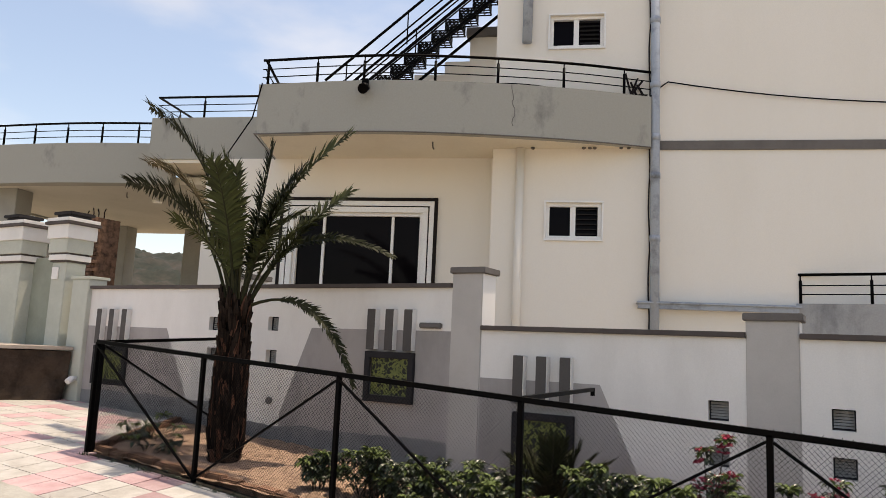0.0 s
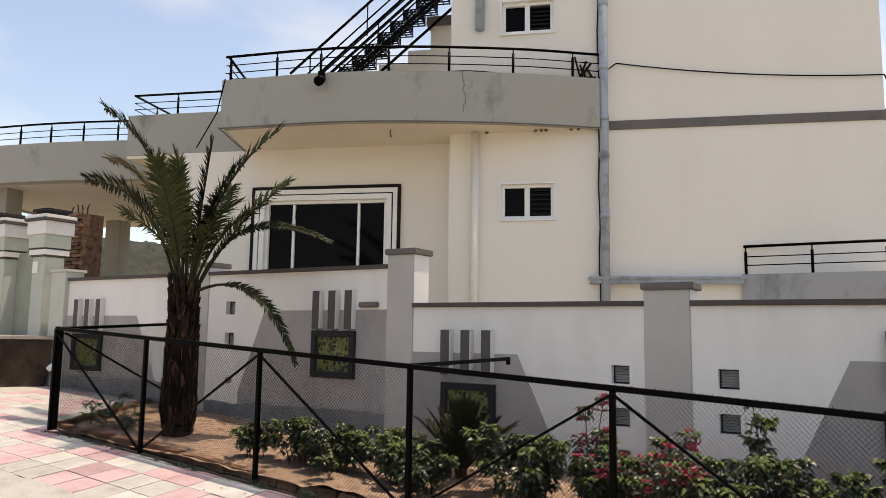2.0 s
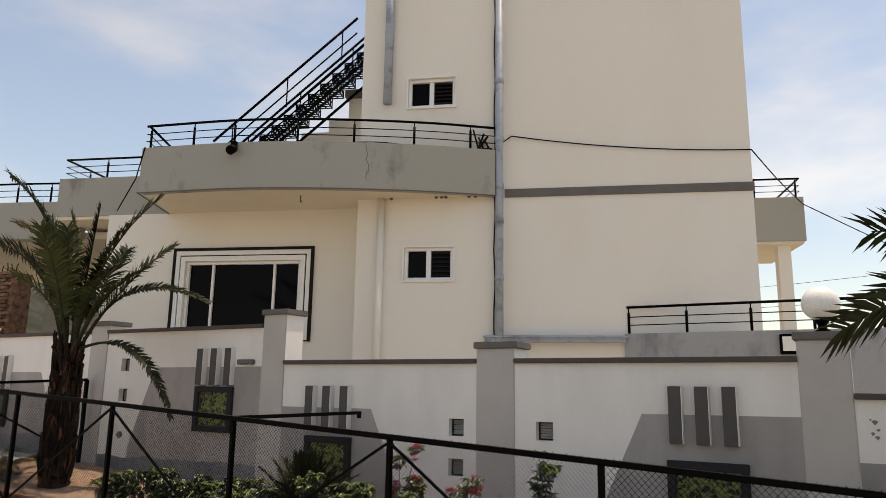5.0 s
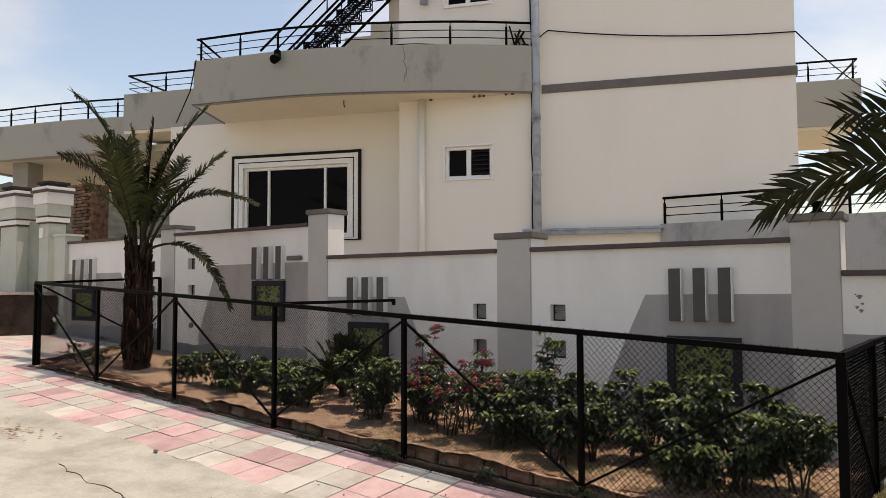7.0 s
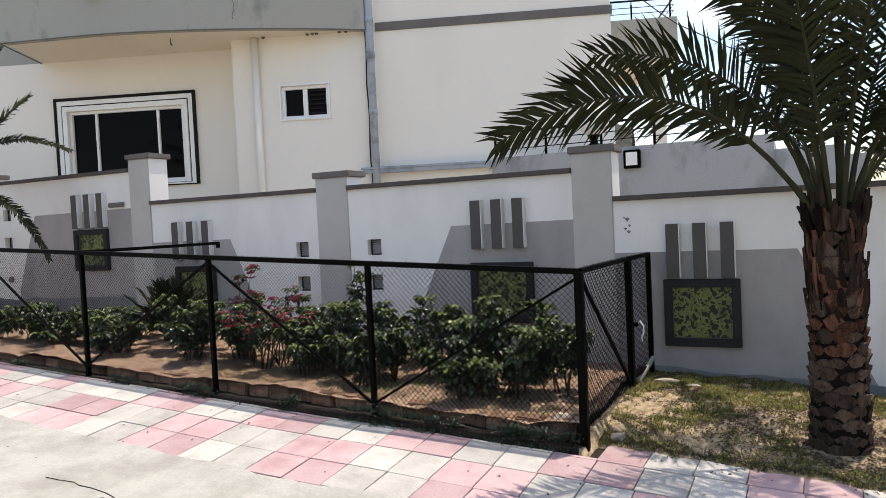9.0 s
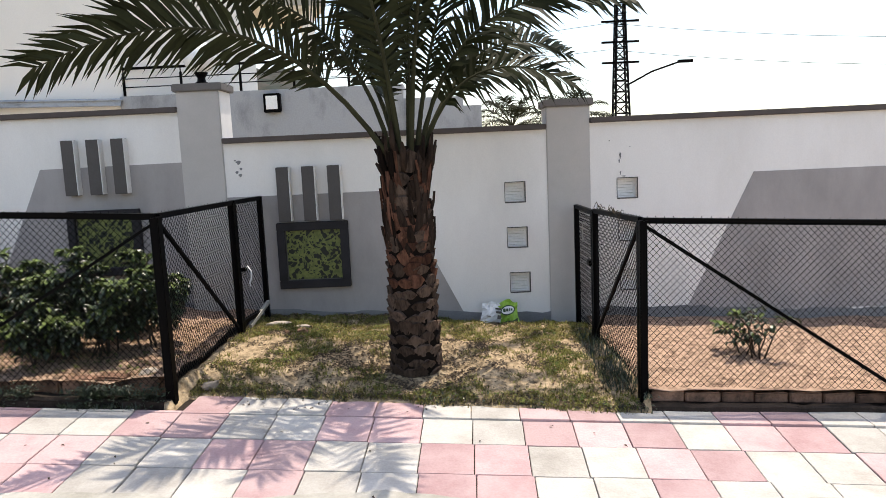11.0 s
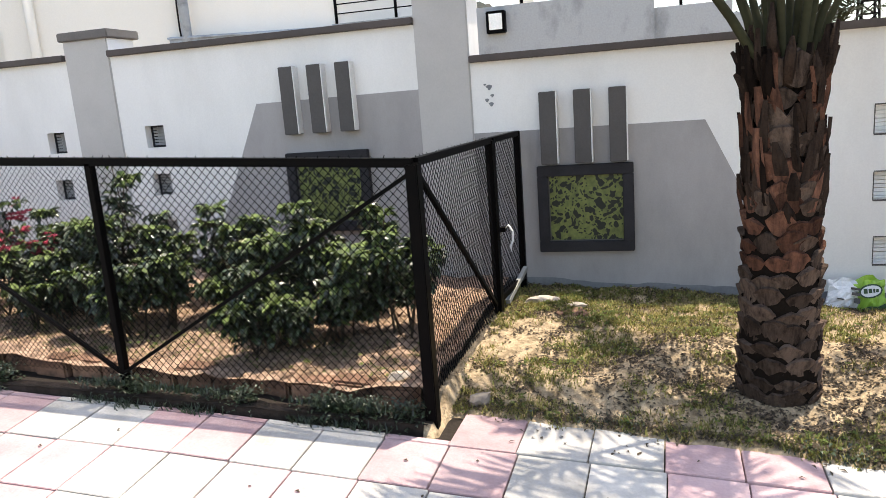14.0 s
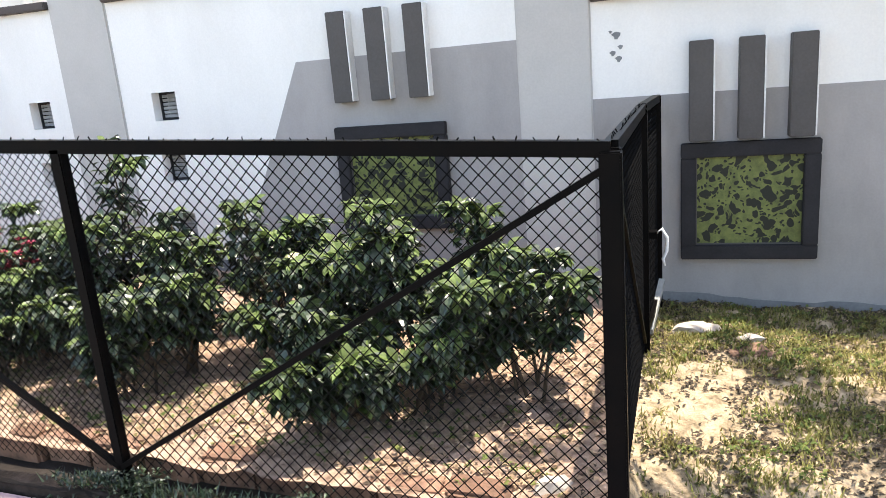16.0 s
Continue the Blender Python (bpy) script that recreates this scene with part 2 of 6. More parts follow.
# floral panel: yellow-green ground with dark leaf-shaped blots
M_FLORAL = mat("floral panel print", (0.16, 0.18, 0.048), 0.55, (0.065, 0.08, 0.023), 18.0, 1.0, 60, 0.03)
_t = M_FLORAL.node_tree
_v = _t.nodes.new("ShaderNodeTexVoronoi")
_v.inputs["Scale"].default_value = 22.0
_c = _t.nodes.new("ShaderNodeTexCoord")
_n = _t.nodes.new("ShaderNodeTexNoise")
_n.inputs["Scale"].default_value = 9.0
_a = _t.nodes.new("ShaderNodeMix")
_a.data_type = "VECTOR"
_a.inputs["Factor"].default_value = 0.13
_t.links.new(_c.outputs["Object"], _n.inputs["Vector"])
_t.links.new(_c.outputs["Object"], _a.inputs[4])
_t.links.new(_n.outputs["Color"], _a.inputs[5])
_t.links.new(_a.outputs[1], _v.inputs["Vector"])
_r = _t.nodes.new("ShaderNodeMapRange")
_r.inputs["From Min"].default_value, _r.inputs["From Max"].default_value = 0.42, 0.47
_r.inputs["To Min"].default_value, _r.inputs["To Max"].default_value = 0.0, 1.0
_t.links.new(_v.outputs["Distance"], _r.inputs["Value"])
_v2 = _t.nodes.new("ShaderNodeTexVoronoi")
_v2.inputs["Scale"].default_value = 41.0
_t.links.new(_a.outputs[1], _v2.inputs["Vector"])
_r2 = _t.nodes.new("ShaderNodeMapRange")
_r2.inputs["From Min"].default_value, _r2.inputs["From Max"].default_value = 0.27, 0.33
_t.links.new(_v2.outputs["Distance"], _r2.inputs["Value"])
_x = _t.nodes.new("ShaderNodeMath")
_x.operation = "MULTIPLY"
_t.links.new(_r.outputs[0], _x.inputs[0])
_t.links.new(_r2.outputs[0], _x.inputs[1])
_m = _t.nodes.new("ShaderNodeMix")
_m.data_type = "RGBA"
_m.inputs["A"].default_value = (0.010, 0.012, 0.007, 1)
_b = _t.nodes["Principled BSDF"]
_t.links.new(_b.inputs["Base Color"].links[0].from_socket, _m.inputs["B"])
_t.links.new(_x.outputs[0], _m.inputs["Factor"])
_t.links.new(_m.outputs["Result"], _b.inputs["Base Color"])


# ---- mesh helpers ----
def box(bm, x0, x1, y0, y1, z0, z1):
    vs = [bm.verts.new(p) for p in ((x0, y0, z0), (x1, y0, z0), (x1, y1, z0), (x0, y1, z0), (x0, y0, z1), (x1, y0, z1), (x1, y1, z1), (x0, y1, z1))]
    for f in ((3, 2, 1, 0), (4, 5, 6, 7), (0, 1, 5, 4), (1, 2, 6, 5), (2, 3, 7, 6), (3, 0, 4, 7)):
        bm.faces.new([vs[i] for i in f])
    return vs


def bar(bm, p, q, w, h=None):
    """A square bar from p to q."""
    p, q = Vector(p), Vector(q)
    h = h or w
    d = (q - p).normalized()
    side = d.cross(Vector((0, 0, 1)))
    side = side.normalized() if side.length > 1e-3 else Vector((1, 0, 0))
    up = side.cross(d).normalized()
    a = [bm.verts.new(c + side * sx * w / 2 + up * sz * h / 2) for c in (p, q) for sx, sz in ((-1, -1), (1, -1), (1, 1), (-1, 1))]
    for f in ((3, 2, 1, 0), (4, 5, 6, 7), (0, 1, 5, 4), (1, 2, 6, 5), (2, 3, 7, 6), (3, 0, 4, 7)):
        bm.faces.new([a[i] for i in f])


def tube(bm, pts, radii, n=8, caps=True):
    pts = [Vector(p) for p in pts]
    if not hasattr(radii, "__len__"):
        radii = [radii] * len(pts)
    rings = []
    ref = Vector((0.3, 0.1, 1)) if abs((pts[-1] - pts[0]).normalized().z) < 0.9 else Vector((1, 0.2, 0))
    for i, (p, r) in enumerate(zip(pts, radii)):
        d = (pts[min(i + 1, len(pts) - 1)] - pts[max(i - 1, 0)]).normalized()
        a = d.cross(ref).normalized()
        b = d.cross(a)
        rings.append([bm.verts.new(p + (a * math.cos(k * math.tau / n) + b * math.sin(k * math.tau / n)) * r) for k in range(n)])
    for r0, r1 in zip(rings, rings[1:]):
        for k in range(n):
            f = bm.faces.new((r0[k], r0[(k + 1) % n], r1[(k + 1) % n], r1[k]))
            f.smooth = True
    if caps:
        bm.faces.new(rings[0])
        bm.faces.new(rings[-1][::-1])


def prism(bm, outline, y0, y1):
    """A flat outline of (x, z) given depth from y0 to y1."""
    a = [bm.verts.new((x, y0, z)) for x, z in outline]
    b = [bm.verts.new((x, y1, z)) for x, z in outline]
    bm.faces.new(a)
    bm.faces.new(b[::-1])
    for i in range(len(a)):
        j = (i + 1) % len(a)
        bm.faces.new((a[j], a[i], b[i], b[j]))


def slab(bm, outline, z0, z1):
    """A plan outline of (x, y) given height from z0 to z1."""
    a = [bm.verts.new((x, y, z0)) for x, y in outline]
    b = [bm.verts.new((x, y, z1)) for x, y in outline]
    bm.faces.new(a[::-1])
    bm.faces.new(b)
    for i in range(len(a)):
        j = (i + 1) % len(a)
        bm.faces.new((a[i], a[j], b[j], b[i]))


def lathe(bm, profile, centre=(0, 0, 0), n=24):
    rings = [[bm.verts.new((centre[0] + r * math.cos(k * math.tau / n), centre[1] + r * math.sin(k * math.tau / n), centre[2] + z)) for k in range(n)] for r, z in profile]
    for r0, r1 in zip(rings, rings[1:]):
        for k in range(n):
            f = bm.faces.new((r0[k], r0[(k + 1) % n], r1[(k + 1) % n], r1[k]))
            f.smooth = True
    bm.faces.new(rings[0][::-1])
    bm.faces.new(rings[-1])


def holed(bm, x0, x1, y0, y1, z0, z1, holes):
    """A wall along x with square openings (xa, xb, za, zb) right through it, as one closed shell."""
    xs = sorted({x0, x1, *[h[0] for h in holes], *[h[1] for h in holes]})
    zs = sorted({z0, z1, *[h[2] for h in holes], *[h[3] for h in holes]})
    vert = {}

    def v(i, k, j):
        if (i, k, j) not in vert:
            vert[i, k, j] = bm.verts.new((xs[i], (y0, y1)[k], zs[j]))
        return vert[i, k, j]

    def solid(i, j):
        if not (0 <= i < len(xs) - 1 and 0 <= j < len(zs) - 1):
            return False
        x, z = (xs[i] + xs[i + 1]) / 2, (zs[j] + zs[j + 1]) / 2
        return not any(h[0] < x < h[1] and h[2] < z < h[3] for h in holes)
    for i in range(len(xs) - 1):
        for j in range(len(zs) - 1):
            if not solid(i, j):
                continue
            for k in (0, 1):
                bm.faces.new((v(i, k, j), v(i + 1, k, j), v(i + 1, k, j + 1), v(i, k, j + 1)))
            if not solid(i - 1, j):
                bm.faces.new((v(i, 0, j), v(i, 0, j + 1), v(i, 1, j + 1), v(i, 1, j)))
            if not solid(i + 1, j):
                bm.faces.new((v(i + 1, 0, j), v(i + 1, 1, j), v(i + 1, 1, j + 1), v(i + 1, 0, j + 1)))
            if not solid(i, j - 1):
                bm.faces.new((v(i, 0, j), v(i, 1, j), v(i + 1, 1, j), v(i + 1, 0, j)))
            if not solid(i, j + 1):
                bm.faces.new((v(i, 0, j + 1), v(i + 1, 0, j + 1), v(i + 1, 1, j + 1), v(i, 1, j + 1)))


def mesh_of(bm, name, material, bevel=0.0):
    bmesh.ops.recalc_face_normals(bm, faces=bm.faces)
    if bevel:
        bmesh.ops.bevel(bm, geom=[e for e in bm.edges if e.is_manifold and e.calc_face_angle(0) > 0.6], offset=bevel, segments=2, affect="EDGES", clamp_overlap=True)
    me = bpy.data.meshes.new(name)
    bm.to_mesh(me)
    bm.free()
    for m in (material if isinstance(material, (list, tuple)) else [material]):
        me.materials.append(m)
    return me


def part(name, bm, material, parent, label="", bevel=0.0):
    ob = new(name, mesh_of(bm, name, material, bevel))
    ob.parent = parent
    return tagged(ob, label)


def thing(name, label, category, place=None, group="", kind="", bm=None, material=None, bevel=0.0):
    ob = new(name, mesh_of(bm, name, material, bevel) if bm else None)
    if place is not None:
        ob.matrix_world = place if isinstance(place, Matrix) else Matrix.Translation(place)
    return tagged(ob, label, category, group, kind)


def base_z(x):
    """The height of the beds: the ground falls to the right."""
    return -0.045 - 0.048 * (max(-16.0, min(14.0, x)) - 2.8)


def pave_z(x, y):
    """The height of the pavement and road, a low step under the beds that runs out towards the drive."""
    return base_z(x) - max(-0.045, min(0.085, 0.085 + 0.02 * (x - 0.5))) + 0.08 * (min(max(y, 3.4), 4.75) - 4.75)


def lawn_edge(x):
    return 5.06 - 0.095 * (x - 2.82) + 0.03 * noise.noise((x * 2.7, 1.0, 9)) + 0.02 * noise.noise((x * 9, 1.0, 9))


def gz(x, y):
    """The height of the ground anywhere."""
    if y < 4.78 or x < -6.93 - 1.22 * (y - 4.9) / 2.16:
        return pave_z(x, y)
    if 2.86 < x < 5.90:
        k = max(0.0, min(1.0, (y - lawn_edge(x)) / 0.45))
        low = pave_z(x, y)
        return low + (base_z(x) - low) * k * k * (3 - 2 * k)
    return base_z(x)


# ---- ground, road and pavement ----
def ground_sheet():
    bm = bmesh.new()
    xs = [-900, -300, -100, -40, *[-16 + i * 1.0 for i in range(31)], 30, 100, 300, 900]
    ys = [-900, -300, -100, -30, -10, -4, 0, 2.6, 3.4, 4.75, 7.3, 12, 25, 60, 150, 400, 900]
    g = [[bm.verts.new((x, y, pave_z(x, y) - 0.12)) for x in xs] for y in ys]
    for r0, r1 in zip(g, g[1:]):
        for i in range(len(xs) - 1):
            bm.faces.new((r0[i], r0[i + 1], r1[i + 1], r1[i]))
    return thing("ground", "dry dusty ground stretching to the horizon", "ground", kind="structure", bm=bm, material=M_GROUND)


def sheet(bm, x0, x1, y0, y1, lift, step=0.25, rough=0.0, edge=0.0, seed=0):
    nx, ny = max(2, int((x1 - x0) / step)), max(2, int((y1 - y0) / step))
    g = []
    for j in range(ny + 1):
        row = []
        for i in range(nx + 1):
            x, y = x0 + (x1 - x0) * i / nx, y0 + (y1 - y0) * j / ny
            if edge and j == ny:
                y += edge * noise.noise((x * 1.3, seed, 0)) + edge * 0.5 * noise.noise((x * 4.7, seed, 3))
            z = gz(x, y) + lift + rough * 0.5 * noise.noise((x * 17, y * 17, seed)) + rough * noise.noise((x * 1.7, y * 1.7, seed)) + rough * 0.5 * noise.noise((x * 6, y * 6, seed))
            row.append(bm.verts.new((x, y, z)))
        g.append(row)
    for r0, r1 in zip(g, g[1:]):
        for i in range(nx):
            f = bm.faces.new((r0[i], r0[i + 1], r1[i + 1], r1[i]))
            f.smooth = True


ground_sheet()
bm = bmesh.new()
sheet(bm, -40, 30, -6, 3.745, 0.008, 0.12, 0.005, 0.09, 4)
road = thing("road", "worn pale concrete road with a ragged edge", "road", kind="structure", bm=bm, material=M_ROAD)

rnd = random.Random(44)
for cx, cy, n in ((-2.6, 3.02, 16), (-0.3, 3.1, 12), (-5.4, 3.1, 14), (1.2, 2.95, 12)):
    bm = bmesh.new()
    for k in range(n):
        nx, ny = cx + rnd.uniform(0.06, 0.13), cy + rnd.uniform(-0.035, 0.03)
        bar(bm, (cx, cy, gz(cx, cy) + 0.011), (nx, ny, gz(nx, ny) + 0.011), rnd.uniform(0.002, 0.006), 0.005)
        cx, cy = nx, ny
    part("crack", bm, M_JOINT, road, "dark crack")

bm = bmesh.new()
sheet(bm, -6.92, 2.80, 4.90, 7.06, 0.06, 0.08, 0.045, 0, 7)
# the bed widens to a slanting edge beside the drive
last = None
for j in range(28):
    y = 4.90 + 2.16 * j / 27
    left = -6.93 - 1.22 * j / 27
    row = [bm.verts.new((x, y, gz(x, y) + 0.055 + 0.04 * noise.noise((x * 1.7, y * 1.7, 7)) + 0.025 * noise.noise((x * 7, y * 7, 3)))) for x in [left + (-6.90 - left) * i / 14 for i in range(15)]]
    if last:
        for i in range(14):
            bm.faces.new((last[i], last[i + 1], row[i + 1], row[i])).smooth = True
    last = row
thing("flower_bed", "dry straw-strewn soil of the fenced bed", "soil", kind="structure", bm=bm, material=M_SOIL)
def lawn_z(x, y):
    """The lumpy lawn surface: it dips under the tiles in front of its edge and forms a shallow basin round the trunk."""
    d = y - lawn_edge(x)
    k = max(0.0, min(1.0, d / 0.3))
    r = math.hypot(x - 4.40, (y - 5.45) * 1.1)
    basin = -0.05 * math.exp(-((r - 0.30) / 0.13) ** 2) + 0.035 * math.exp(-((r - 0.62) / 0.16) ** 2)
    lumps = 0.045 * noise.noise((x * 1.7, y * 1.7, 2)) + 0.024 * noise.noise((x * 6, y * 6, 2)) + 0.022 * noise.noise((x * 17, y * 17, 2))
    ditch = -0.06 * max(0.0, min(1.0, (y - 6.70) / 0.2)) * max(0.0, min(1.0, (x - 4.5) / 0.3))
    return gz(x, y) + 0.012 + k * (basin + lumps) + ditch - (0.06 * min(1.0, -d / 0.08) if d < 0 else 0.0)


bm = bmesh.new()
g = [[bm.verts.new((x, y, lawn_z(x, y))) for x in [2.80 + 3.13 * i / 78 for i in range(79)]] for y in [4.72 + 2.34 * j / 58 for j in range(59)]]
for r0, r1 in zip(g, g[1:]):
    for i in range(78):
        bm.faces.new((r0[i], r0[i + 1], r1[i + 1], r1[i])).smooth = True
thing("lawn", "sandy ground with sparse yellowing grass", "lawn", kind="structure", bm=bm, material=M_LAWN)
bm = bmesh.new()
sheet(bm, 5.93, 13.5, 4.86, 7.06, 0.03, 0.15, 0.03, 0, 5)
thing("flower_bed_2", "dry soil behind the second fence", "soil", kind="structure", bm=bm, material=M_SOIL)

# ---- compound wall ----
YW, YB = 7.07, 7.29
SECTIONS = [(-10.42, -7.42, 2.42), (-7.02, -3.93, 2.42), (-3.55, -0.87, 1.955), (-0.43, 2.20, 1.955), (2.60, 5.60, 1.65), (6.00, 9.2, 1.69), (9.6, 12.8, 1.69)]
PILLARS = [(-7.42, -7.02, 2.56, M_GREYL), (-3.93, -3.55, 2.60, M_GREYL), (-0.87, -0.43, 2.13, M_GREYL), (2.20, 2.60, 2.16, M_GREYL), (5.60, 6.00, 1.87, M_GREYL), (9.2, 9.6, 1.87, M_GREYL)]
VENTS = [(-7.76, 1.80), (-7.76, 1.38), (-6.67, 1.82), (-6.67, 1.39), (-1.20, 1.145), (-1.20, 0.735), (-1.20, 0.34), (-0.20, 1.145), (-0.20, 0.745), (-0.20, 0.35),
         (5.205, 0.945), (5.215, 0.52), (5.23, 0.09), (6.25, 0.94), (6.26, 0.54), (6.27, 0.07)]
VW, VH = 0.18, 0.18
wall = thing("wall_boundary", "white and grey painted boundary wall with stepped coping", "wall", kind="structure")
for x0, x1, top in SECTIONS:
    bm = bmesh.new()
    holed(bm, x0, x1, YW, YB, -0.6, top - 0.05, [(x, x + VW, z, z + VH) for x, z in VENTS if x0 < x < x1])
    part("wall_panel", bm, M_WHITE, wall)
    bm = bmesh.new()
    box(bm, x0 - 0.0, x1 + 0.0, YW - 0.045, YB + 0.05, top - 0.05, top)
    part("coping", bm, M_COPE, wall, "taupe painted coping", 0.006)
for x0, x1, top, m in PILLARS:
    bm = bmesh.new()
    box(bm, x0, x1, YW - 0.012, YB + 0.10, -0.6, top - 0.07)
    p = part("pillar", bm, m, wall, "grey painted pillar", 0.008)
    bm = bmesh.new()
    box(bm, x0 - 0.025, x1 + 0.035, YW - 0.04, YB + 0.14, top - 0.07, top)
    part("pillar_cap", bm, M_CAP, p, "taupe painted cap", 0.008)
# white sheets on the +x pillar sides paint in the sun there
for (x0, x1, top, m), (_, _, low) in zip(PILLARS, SECTIONS[1:]):
    bm = bmesh.new()
    box(bm, x1, x1 + 0.004, YW - 0.006, YB + 0.09, low, top - 0.072)
    part("pillar_sunlit_side", bm, M_WHITE, wall, "pillar side whitened as sunlit")
# painted grey fields
FIELDS = [[(-10.42, 1.80), (-8.61, 1.80), (-8.05, 0.76), (-8.05, 0.3), (-10.42, 0.3)],
          [(-6.37, 0.78), (-5.93, 1.87), (-3.93, 1.88), (-3.93, 0.2), (-6.37, 0.2)],
          [(-3.55, 1.395), (-2.22, 1.40), (-1.63, 0.12), (-3.55, 0.12)],
          [(0.21, 0.03), (0.86, 1.435), (2.20, 1.445), (2.20, -0.05)],
          [(2.60, 1.10), (4.19, 1.10), (4.83, -0.20), (2.60, -0.1)],
          [(6.88, -0.16), (7.51, 1.13), (9.2, 1.13), (9.2, -0.2)]]
for o in FIELDS:
    bm = bmesh.new()
    prism(bm, o, YW - 0.004, YW)
    part("painted_field", bm, M_GREYP, wall, "grey painted field")
for x0, x1, _ in SECTIONS:
    bm = bmesh.new()
    zb = lambda x: gz(x, 6) + 0.12
    if x1 < -3.9:
        edge = [(x1 + (x0 - x1) * k / 40, zb(x1) + 0.28 + (zb(x0) - 0.2 - zb(x1)) * k / 40) for k in range(41)]
    else:
        edge = [(x1 + (x0 - x1) * k / 40, zb(x1 + (x0 - x1) * k / 40) - (0.06 if x0 == 2.60 else 0)) for k in range(41)]
    edge = [(x, z + 0.03 * noise.noise((x * 2.1, 0, 4)) + 0.022 * noise.noise((x * 9, 0, 4))) for x, z in edge]
    prism(bm, [(x0, -0.5), (x1, -0.5)] + edge, YW - 0.008, YW)
    part("plinth_band", bm, M_BASE, wall, "stained grey plinth band")
# fins: three dark upright fins, right edges whitened as sunlit, over a framed floral panel
FINS = [(-10.12, 1.53, 2.06, -9.42), (-5.03, 1.64, 2.115, -4.4), (-3.13, 1.155, 1.65, -2.5), (1.12, 1.18, 1.69, 1.7), (3.09, 0.855, 1.36, 3.68)]
for x, z0, z1, xe in FINS:
    for k in range(3):
        a = x + k * (xe - x - 0.115) / 2
        bm = bmesh.new()
        box(bm, a, a + 0.115, YW - 0.085, YW, z0, z1)
        fin = part("fin", bm, M_FIN, wall, "dark grey raised fin", 0.004)
        # a white strip holds the sunlight on the fin's right edge
        bm = bmesh.new()
        box(bm, a + 0.1152, a + 0.122, YW - 0.083, YW, z0 + 0.004, z1 - 0.002)
        part("fin_sunlit_edge", bm, M_FINW, fin, "fin edge whitened as sunlit")
for x0, x1, z0, z1 in [(-10.17, -9.40, 0.93, 1.51), (-5.06, -4.38, 1.04, 1.62), (-3.14, -2.47, 0.42, 1.07), (1.08, 1.77, 0.41, 1.035), (3.05, 3.72, 0.215, 0.84)]:
    fr = thing("framed_panel", "floral yellow-green panel in a dark grey frame", "panel", group="framed panels on the wall")
    w = 0.075
    for a in ((x0, x1, z1 - w, z1), (x0, x1, z0, z0 + w), (x0, x0 + w, z0 + w, z1 - w), (x1 - w, x1, z0 + w, z1 - w)):
        bm = bmesh.new()
        box(bm, a[0], a[1], YW - 0.055, YW - 0.001, a[2], a[3])
        part("frame_side", bm, M_EDGE, fr, "", 0.005)
    bm = bmesh.new()
    box(bm, x0 + w, x1 - w, YW - 0.014, YW - 0.006, z0 + w, z1 - w)
    part("panel", bm, M_FLORAL, fr, "yellow-green panel printed with dark leaves")
    bm = bmesh.new()
    for a in ((x0 + w, x1 - w, z0 + w, z0 + w + 0.007), (x0 + w, x0 + w + 0.007, z0 + w + 0.007, z1 - w)):
        box(bm, a[0], a[1], YW - 0.022, YW - 0.013, a[2], a[3])
    part("bead", bm, M_FIN, fr, "grey inner bead")
for x, z in VENTS:
    v = thing("wall_vent", "small square louvred vent in the wall", "vent", group="wall vents")
    bm = bmesh.new()
    for a in ((x, x + VW, z + VH - 0.012, z + VH), (x, x + VW, z, z + 0.012), (x, x + 0.012, z + 0.012, z + VH - 0.012), (x + VW - 0.012, x + VW, z + 0.012, z + VH - 0.012)):
        box(bm, a[0], a[1], YW + 0.075, YW + 0.14, a[2], a[3])
    # left vents get charcoal frames that carry the inner shadow of the reveal
    part("vent_frame", bm, M_UPVC if x > 3 else M_EDGE, v)
    # right vents: a dark ring paints the shadow of the recess
    if x > 3:
        bm = bmesh.new()
        for a in ((x - 0.004, x + VW + 0.012, z + VH, z + VH + 0.008), (x - 0.004, x + VW + 0.012, z - 0.011, z), (x - 0.006, x, z, z + VH), (x + VW, x + VW + 0.012, z, z + VH)):
            box(bm, a[0], a[1], YW - 0.003, YW + 0.004, a[2], a[3])
        part("vent_edge_shade", bm, M_FIN, v, "dark outline painting the recess shadow of the opening")
    for k in range(6):
        bm = bmesh.new()
        zz = z + 0.026 + k * 0.0256
        bar(bm, (x + 0.012, YW + 0.11, zz), (x + VW - 0.012, YW + 0.11, zz), 0.045, 0.0225 if x > 3 else 0.020)
        part("slat", bm, M_UPVC if x > 3 else M_VENT, v)
    # closed panel added behind the slats so no light comes through
    bm = bmesh.new()
    box(bm, x + 0.002, x + VW - 0.002, YB - 0.06, YB - 0.05, z + 0.002, z + VH - 0.002)
    part("vent_back", bm, M_UPVC if x > 3 else M_VENT, v, "added panel that stops light from behind")
bm = bmesh.new()
box(bm, -4.33, -4.04, YW - 0.05, YW - 0.004, 1.905, 1.97)
thing("wall_light", "slim dark downlight on the grey wall", "lamp", bm=bm, material=M_CAP, bevel=0.012)
bm = bmesh.new()
for dx, dz, s in ((0, 0, 0.02), (0.02, -0.06, 0.012), (-0.02, -0.09, 0.014), (0.01, -0.12, 0.016), (-0.03, 0.02, 0.008)):
    prism(bm, [(2.73 + dx + s * math.cos(a) * (1 + 0.5 * math.sin(3 * a)), 1.42 + dz + s * math.sin(a)) for a in [k * math.tau / 9 for k in range(9)]], YW - 0.003, YW - 0.0005)
part("chipped_paint", bm, M_BASE, wall, "chipped bare patch")
bm = bmesh.new()
